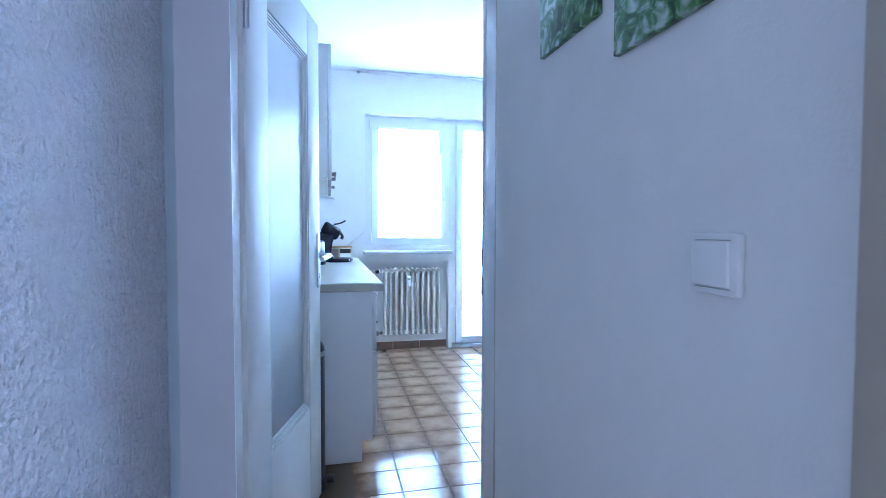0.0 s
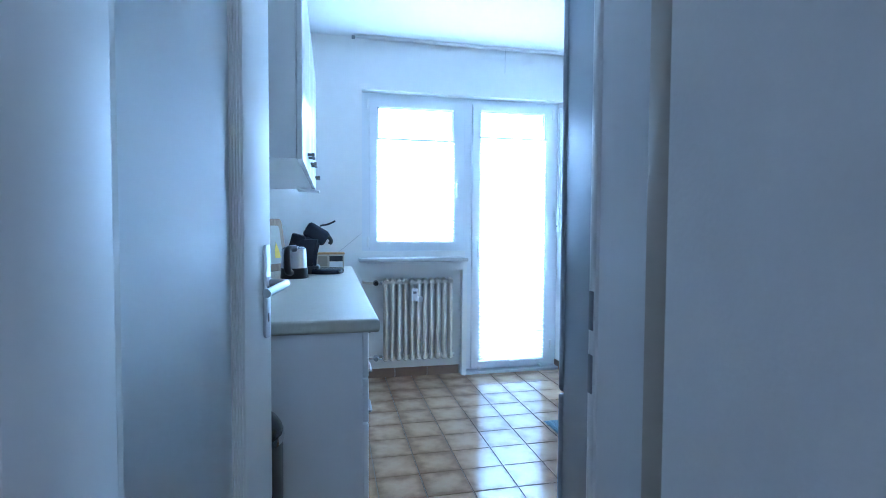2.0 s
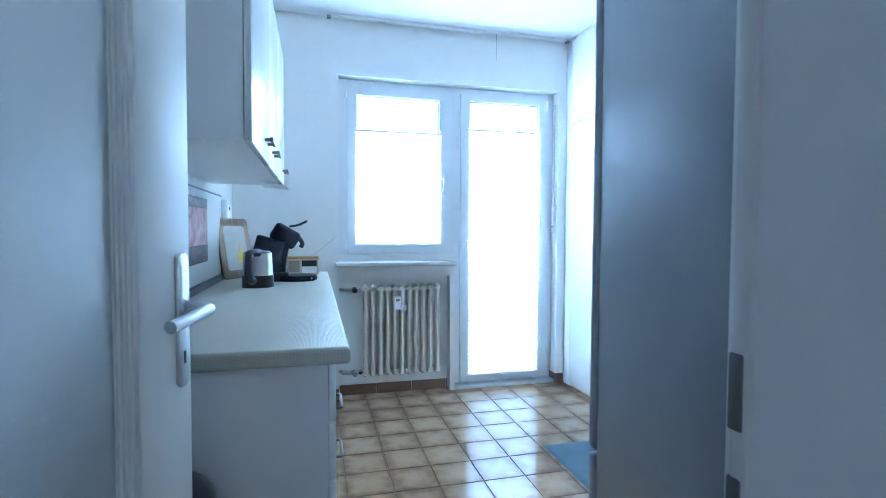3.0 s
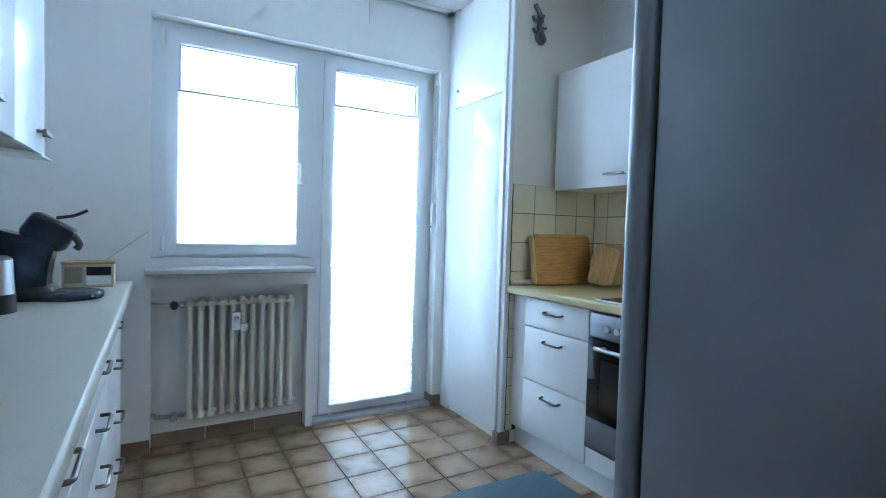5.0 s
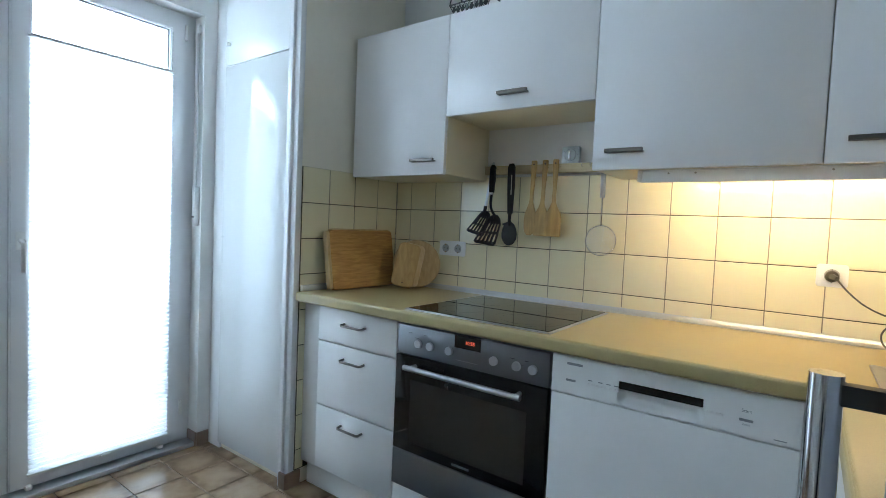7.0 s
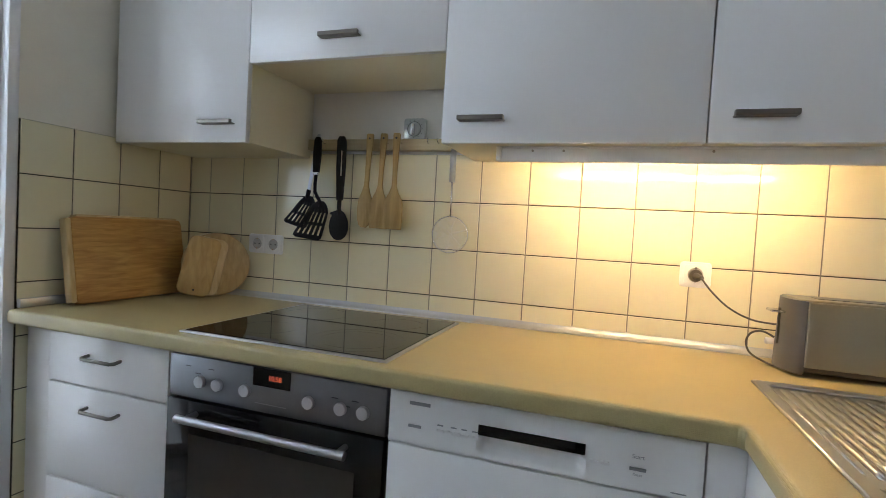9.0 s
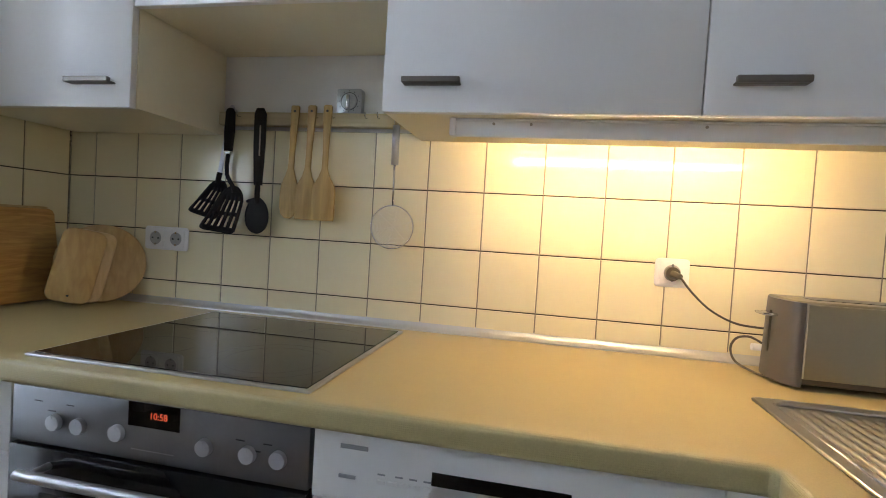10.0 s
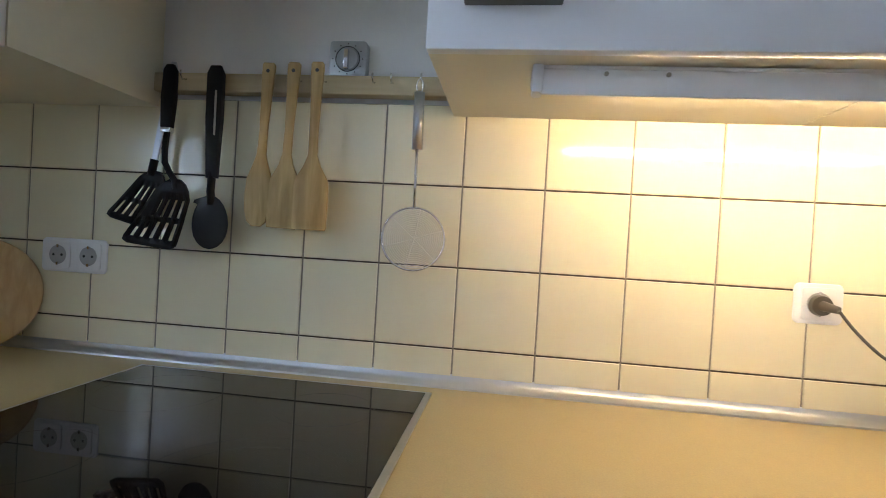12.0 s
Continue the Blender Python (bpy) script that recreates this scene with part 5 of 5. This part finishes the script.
ra = thing("radio", "small cream and wood radio with grey display", "radio", (-2.42, 1.62, LT), group="counter appliances")
part("case", rbox(-2.535, -2.355, 1.60, 1.69, LT, LT + 0.098, 0.006), material("cream_plastic", (0.56, 0.48, 0.37), 0.4, bump=0.02), ra)
part("top_panel", rbox(-2.538, -2.352, 1.597, 1.693, LT + 0.096, LT + 0.108, 0.004), BAMBOO, ra, "brown wooden top")
part("display", boxes((-2.452, -2.366, 1.597, 1.600, LT + 0.052, LT + 0.086)), BLACK, ra, "dark display")
part("lower_front", boxes((-2.452, -2.366, 1.5975, 1.600, LT + 0.012, LT + 0.048)), WHITEPLASTIC, ra, "pale lower front")
part("speaker_grille", boxes((-2.525, -2.465, 1.597, 1.600, LT + 0.018, LT + 0.085)), material("grille_cloth", (0.34, 0.28, 0.22), 0.9, scale=300, bump=0.4), ra)
for i in range(4):
    part("button", rbox(-2.448 + i * 0.02, -2.434 + i * 0.02, 1.596, 1.600, LT + 0.022, LT + 0.032, 0.001, 1), WHITEPLASTIC, ra)
part("antenna", tubed((-2.40, 1.695, LT + 0.10), (-2.235, 1.74, LT + 0.235), 0.0018, 0.0012, 8), CHROME, ra)

TRAYWOOD = wood_material("brown_tray_wood", (0.16, 0.10, 0.055), (0.27, 0.18, 0.10), "Z", 0.5)
tr = thing("serving_tray", "brown wooden tray with yellow motif leaning on the wall", "tray", (-2.78, 1.25, LT))
part("board", extrude_outline(rounded(0.25, 0.33, 0.03), 0.014, Matrix.Translation((-2.783, 1.45, LT + 0.001)) @ Matrix.Rotation(radians(60), 4, "Z") @ Matrix.Rotation(radians(81), 4, "X"), 0.003), TRAYWOOD, tr)
part("sheet", extrude_outline(rounded(0.17, 0.24, 0.02), 0.001, Matrix.Translation((-2.783, 1.45, LT + 0.001)) @ Matrix.Rotation(radians(60), 4, "Z") @ Matrix.Rotation(radians(81), 4, "X") @ Matrix.Translation((0, 0.045, 0.0142))), material("printed_paper", (0.40, 0.37, 0.31), 0.6, scale=30, grain=0.1), tr)
part("motif", extrude_outline([(0, 0.05), (0.02, 0.0), (0.028, -0.05), (-0.028, -0.05), (-0.02, 0.0)], 0.001, Matrix.Translation((-2.783, 1.45, LT + 0.001)) @ Matrix.Rotation(radians(60), 4, "Z") @ Matrix.Rotation(radians(81), 4, "X") @ Matrix.Translation((0.03, 0.13, 0.0156))), material("yellow_print", (0.72, 0.50, 0.05), 0.6), tr)

spl = thing("splashback", "white splashback panel above the sideboard", "splashback", (-2.865, 0.5, 0.9))
part("panel", rbox(-2.872, -2.862, -0.30, 1.42, 0.874, 1.285, 0.002), LAMINATE, spl)
part("top_edge", rbox(-2.872, -2.858, -0.30, 1.42, 1.285, 1.292, 0.002), GREYPLASTIC, spl)


def print_material(name, low, mid, high, scale):
    m = material(name, mid, 0.35, bump=0)
    t = m.node_tree
    n = t.nodes.new("ShaderNodeTexNoise")
    n.inputs["Scale"].default_value, n.inputs["Detail"].default_value, n.inputs["Distortion"].default_value = scale, 7, 1.8
    t.links.new(t.nodes["Geometry"].outputs["Position"], n.inputs["Vector"])
    r = t.nodes.new("ShaderNodeValToRGB")
    r.color_ramp.elements[0].position, r.color_ramp.elements[1].position = 0.36, 0.66
    r.color_ramp.elements[0].color, r.color_ramp.elements[1].color = (*low, 1), (*high, 1)
    e = r.color_ramp.elements.new(0.5)
    e.color = (*mid, 1)
    t.links.new(n.outputs["Fac"], r.inputs[0])
    t.links.new(r.outputs[0], t.nodes["Principled BSDF"].inputs["Base Color"])
    return m


pic = thing("wall_picture", "pinkish photo print with dark lower edge", "picture", (-2.86, 0.75, 1.0), group="wall pictures")
DARKPRINT = print_material("dark_print", (0.015, 0.014, 0.016), (0.05, 0.045, 0.05), (0.22, 0.16, 0.17), 12)
part("print", boxes((-2.8615, -2.856, 0.42, 1.035, 1.042, 1.205)), print_material("pink_print", (0.30, 0.13, 0.13), (0.52, 0.28, 0.27), (0.62, 0.46, 0.44), 9), pic)
part("dark_foot", boxes((-2.8615, -2.8555, 0.42, 1.035, 0.964, 1.041)), DARKPRINT, pic)
part("dark_head", boxes((-2.8615, -2.8555, 0.42, 1.035, 1.206, 1.248)), DARKPRINT, pic)
ad = thing("plug_adapter", "white plug-in adapter with red button by the sideboard", "adapter", (-2.84, 1.50, 1.1))
part("body", rbox(-2.872, -2.835, 1.47, 1.54, 1.16, 1.275, 0.008, 3), WHITEPLASTIC, ad)
part("button", tubed((-2.835, 1.505, 1.225), (-2.831, 1.505, 1.225), 0.011), material("red_plastic", (0.45, 0.03, 0.03), 0.35, bump=0), ad, "red button")
part("stem", rbox(-2.872, -2.850, 1.485, 1.525, 1.08, 1.16, 0.004), WHITEPLASTIC, ad)
bl = thing("cabinet_lamp", "small white lamp wedge under the wall units", "lamp", (-2.6, 1.14, 1.32))
part("shade", extrude_outline([(0, -0.002), (0.085, -0.010), (0.118, -0.016), (0.118, -0.022), (0.085, -0.018), (0, -0.014)], 0.19, Matrix.Translation((-2.62, 1.0, 1.334)) @ Matrix(((1, 0, 0, 0), (0, 0, 1, 0), (0, 1, 0, 0), (0, 0, 0, 1))), 0.002), WHITEPLASTIC, bl)

# pedal bin beside the sideboard
bn = thing("pedal_bin", "black pedal bin with dark steel lid", "bin", (-2.60, -0.44, 0))
BX, BY, BR = -2.690, -0.445, 0.128
part("body", tubed((BX, BY, 0.03), (BX, BY, 0.56), BR, BR, 40), material("dark_bin_steel", (0.05, 0.053, 0.06), 0.3, 0.6, bump=0.02), bn)
part("foot_ring", tubed((BX, BY, 0.0), (BX, BY, 0.032), BR + 0.012, BR + 0.006, 40), BLACK, bn)
part("collar", tubed((BX, BY, 0.56), (BX, BY, 0.58), BR + 0.004, BR + 0.003, 40), CHROME, bn, "bright steel collar")
lid = bmesh.new()
bmesh.ops.create_uvsphere(lid, u_segments=40, v_segments=14, radius=1)
bmesh.ops.delete(lid, geom=[v for v in lid.verts if v.co.z < -0.01], context="VERTS")
bmesh.ops.transform(lid, matrix=Matrix.Translation((BX, BY, 0.58)) @ Matrix.Diagonal((BR, BR, 0.065, 1)), verts=lid.verts)
part("lid", lid, material("dark_lid_steel", (0.10, 0.11, 0.125), 0.22, 0.8, bump=0.01), bn)
part("pedal", rbox(BX + 0.06, BX + 0.165, BY - 0.03, BY + 0.03, 0.008, 0.022, 0.005), BLACK, bn)

# ---- the hall ----
LEAFPRINT = print_material("green_leaf_print", (0.012, 0.045, 0.012), (0.07, 0.20, 0.05), (0.50, 0.58, 0.52), 26)
for y0, y1, z0, z1, label in ((-1.885, -1.667, 1.426, 1.66, "canvas print of green leaves and sky"), (-2.150, -1.935, 1.342, 1.66, "canvas print of bright green leaves")):
    p = thing("canvas_print", label, "picture", (-2.115, (y0 + y1) / 2, z0), group="hall pictures")
    part("canvas", rbox(-2.127, -2.116, y0, y1, z0, z1, 0.0015), LEAFPRINT, p)
sw = thing("light_switch", "white square rocker light switch on the hall wall", "light switch", (-2.115, -2.14, 1.0))
part("frame", rbox(-2.126, -2.1155, -2.174, -2.104, 1.013, 1.082, 0.003), WHITEPLASTIC, sw)
part("rocker", rbox(-2.131, -2.125, -2.165, -2.113, 1.022, 1.073, 0.0025), WHITEPLASTIC, sw)
# grey strips stand in for the shade in the rocker's gaps
for z in (1.0205, 1.0735):
    part("shadow_gap_line", boxes((-2.1268, -2.1255, -2.165, -2.113, z, z + 0.0007)), GREYPLASTIC, sw)

# ---- tiles, last ----
def tile_mesh(name, sx, sy, sz, mat, bev, axis):
    """A flat tile with bevelled face edges, centred; its face looks along axis."""
    bm = bmesh.new()
    box(bm, -sx / 2, sx / 2, -sy / 2, sy / 2, -sz / 2, sz / 2)
    k, s = axis
    half = (sx, sy, sz)[k] / 2 * s
    es = [e for e in bm.edges if all(abs(v.co[k] - half) < 1e-6 for v in e.verts)]
    bmesh.ops.bevel(bm, geom=es, offset=bev, segments=1, affect="EDGES")
    me = bpy.data.meshes.new(name)
    bm.to_mesh(me)
    bm.free()
    me.materials.append(mat)
    return me


SHARED = {}


def lay(name, owner, cx, cy, cz, sx, sy, sz, mat, bev, axis, rot=None):
    key = (name, round(sx, 4), round(sy, 4), round(sz, 4), axis)
    if key not in SHARED:
        SHARED[key] = tile_mesh(name, sx, sy, sz, mat, bev, axis)
    ob = new(name, SHARED[key])
    ob.parent = owner
    ob.matrix_parent_inverse = BASE.get(owner.name, Matrix()).inverted()
    ob.matrix_basis = Matrix.Translation((cx, cy, cz)) @ (rot or Matrix())
    return ob


rng = random.Random(7)
P, Z0 = 0.152, 1.070
WALLROWS = ((TOP + 0.018, Z0 - P), (Z0 - P, Z0), (Z0, Z0 + P), (Z0 + P, Z0 + 2 * P))
splash = thing("tile_splashback", "cream glazed wall tiles with dark joints", "wall tiles", (0, 0, 0.87), kind="structure")
part("grout", boxes((-0.0062, 0.0075, -1.228, 1.160, TOP + 0.01, Z0 + 2 * P - 0.001), (-0.598, -0.0065, 1.1618, 1.1675, 0.07, Z0 + 2 * P - 0.001)), GROUT, splash, "dark grout")
J = 0.0031
# upright joints: the light on the grout is put in as a paler colour
JOINT = material("lit_upright_grout", (0.27, 0.245, 0.18), 0.9, scale=300, bump=0.2, grain=0.1)
for k in range(-7, 9):
    lay("grout_line", splash, -0.0050, -P * k, (TOP + 0.018 + Z0 + 2 * P) / 2, 0.003, 0.0030, Z0 + 2 * P - TOP - 0.020, JOINT, 0.0001, (0, -1))
for ya, yb in [(max(-1.227, -P * (c + 1)), min(1.159, -P * c)) for c in range(-8, 9)]:
    if yb - ya < 0.01:
        continue
    for za, zb in WALLROWS:
        w = rng.uniform(-0.0003, 0.0003)
        lay("tile", splash, -0.004 + w, (ya + yb) / 2, (za + zb) / 2, 0.008, yb - ya - J, zb - za - J, TILE, 0.0012, (0, -1))
cols = [(-0.148, -0.0085), (-0.300, -0.148), (-0.452, -0.300), (-0.598, -0.452)]
for xa, xb in cols:
    for za, zb in WALLROWS:
        lay("tile", splash, (xa + xb) / 2, 1.164 + rng.uniform(-0.0003, 0.0003), (za + zb) / 2, xb - xa - J, 0.008, zb - za - J, TILE, 0.0012, (1, -1))
for za, zb in ((0.072, Z0 - 6 * P), (Z0 - 6 * P, Z0 - 5 * P), (Z0 - 5 * P, Z0 - 4 * P), (Z0 - 4 * P, Z0 - 3 * P), (Z0 - 3 * P, Z0 - 2 * P), (Z0 - 2 * P, TOP - 0.043)):
    lay("tile", splash, -0.576, 1.164, (za + zb) / 2, 0.044 - J, 0.008, zb - za - J, TILE, 0.0012, (1, -1))

floor_tiles = thing("floor_tiles", "brown mottled glazed floor tiles with dark joints", "floor tiles", (0, 0, -0.004), kind="structure")
FP, FX, FYO = 0.1985, -1.455, 0.394
for i in range(-8, 9):
    for j in range(-22, 9):
        xa, xb, ya, yb = FX + i * FP, FX + (i + 1) * FP, FYO + j * FP, FYO + (j + 1) * FP
        if xb < -2.89 or xa > -0.05 or yb > 2.0 and ya > 1.97:
            continue
        if yb < -1.2 and (xa > -2.13 or xb < -2.88) or xa > -0.55 and yb > 1.2:
            continue
        if xa > -0.6 and yb < 1.1 or ya < -3.2:
            continue
        if yb > -1.2 and (xb < -2.40 or (xa > -1.85 and yb < -0.65)):
            continue
        w = rng.uniform(-0.0004, 0.0004)
        lay("tile", floor_tiles, (xa + xb) / 2, (ya + yb) / 2, -0.003 + w, FP - 0.0048, FP - 0.0048, 0.007, FLOORTILE, 0.0012, (2, 1))

skirting = thing("baseboard", "brown tile skirting along the walls", "baseboard", (-1.4, 1.9, 0), kind="structure")
x = -2.222
while x < -1.48:
    x1 = min(x + 0.245, -1.477)
    lay("tile", skirting, (x + x1) / 2, 1.8995, 0.034, x1 - x - 0.004, 0.009, 0.068, SKIRT, 0.001, (1, -1))
    x = x1
lay("tile", skirting, -2.284, 1.830, 0.034, 0.115, 0.009, 0.068, SKIRT, 0.001, (1, -1))
lay("tile", skirting, -0.648, 1.829, 0.034, 0.060, 0.009, 0.068, SKIRT, 0.001, (1, -1))
lay("tile", skirting, -0.680, 1.873, 0.034, 0.009, 0.080, 0.068, SKIRT, 0.001, (0, -1))
lay("tile", skirting, -0.606, 1.160, 0.034, 0.070, 0.009, 0.068, SKIRT, 0.001, (1, -1))
lay("tile", skirting, -0.645, 1.180, 0.034, 0.009, 0.045, 0.068, SKIRT, 0.001, (0, -1))
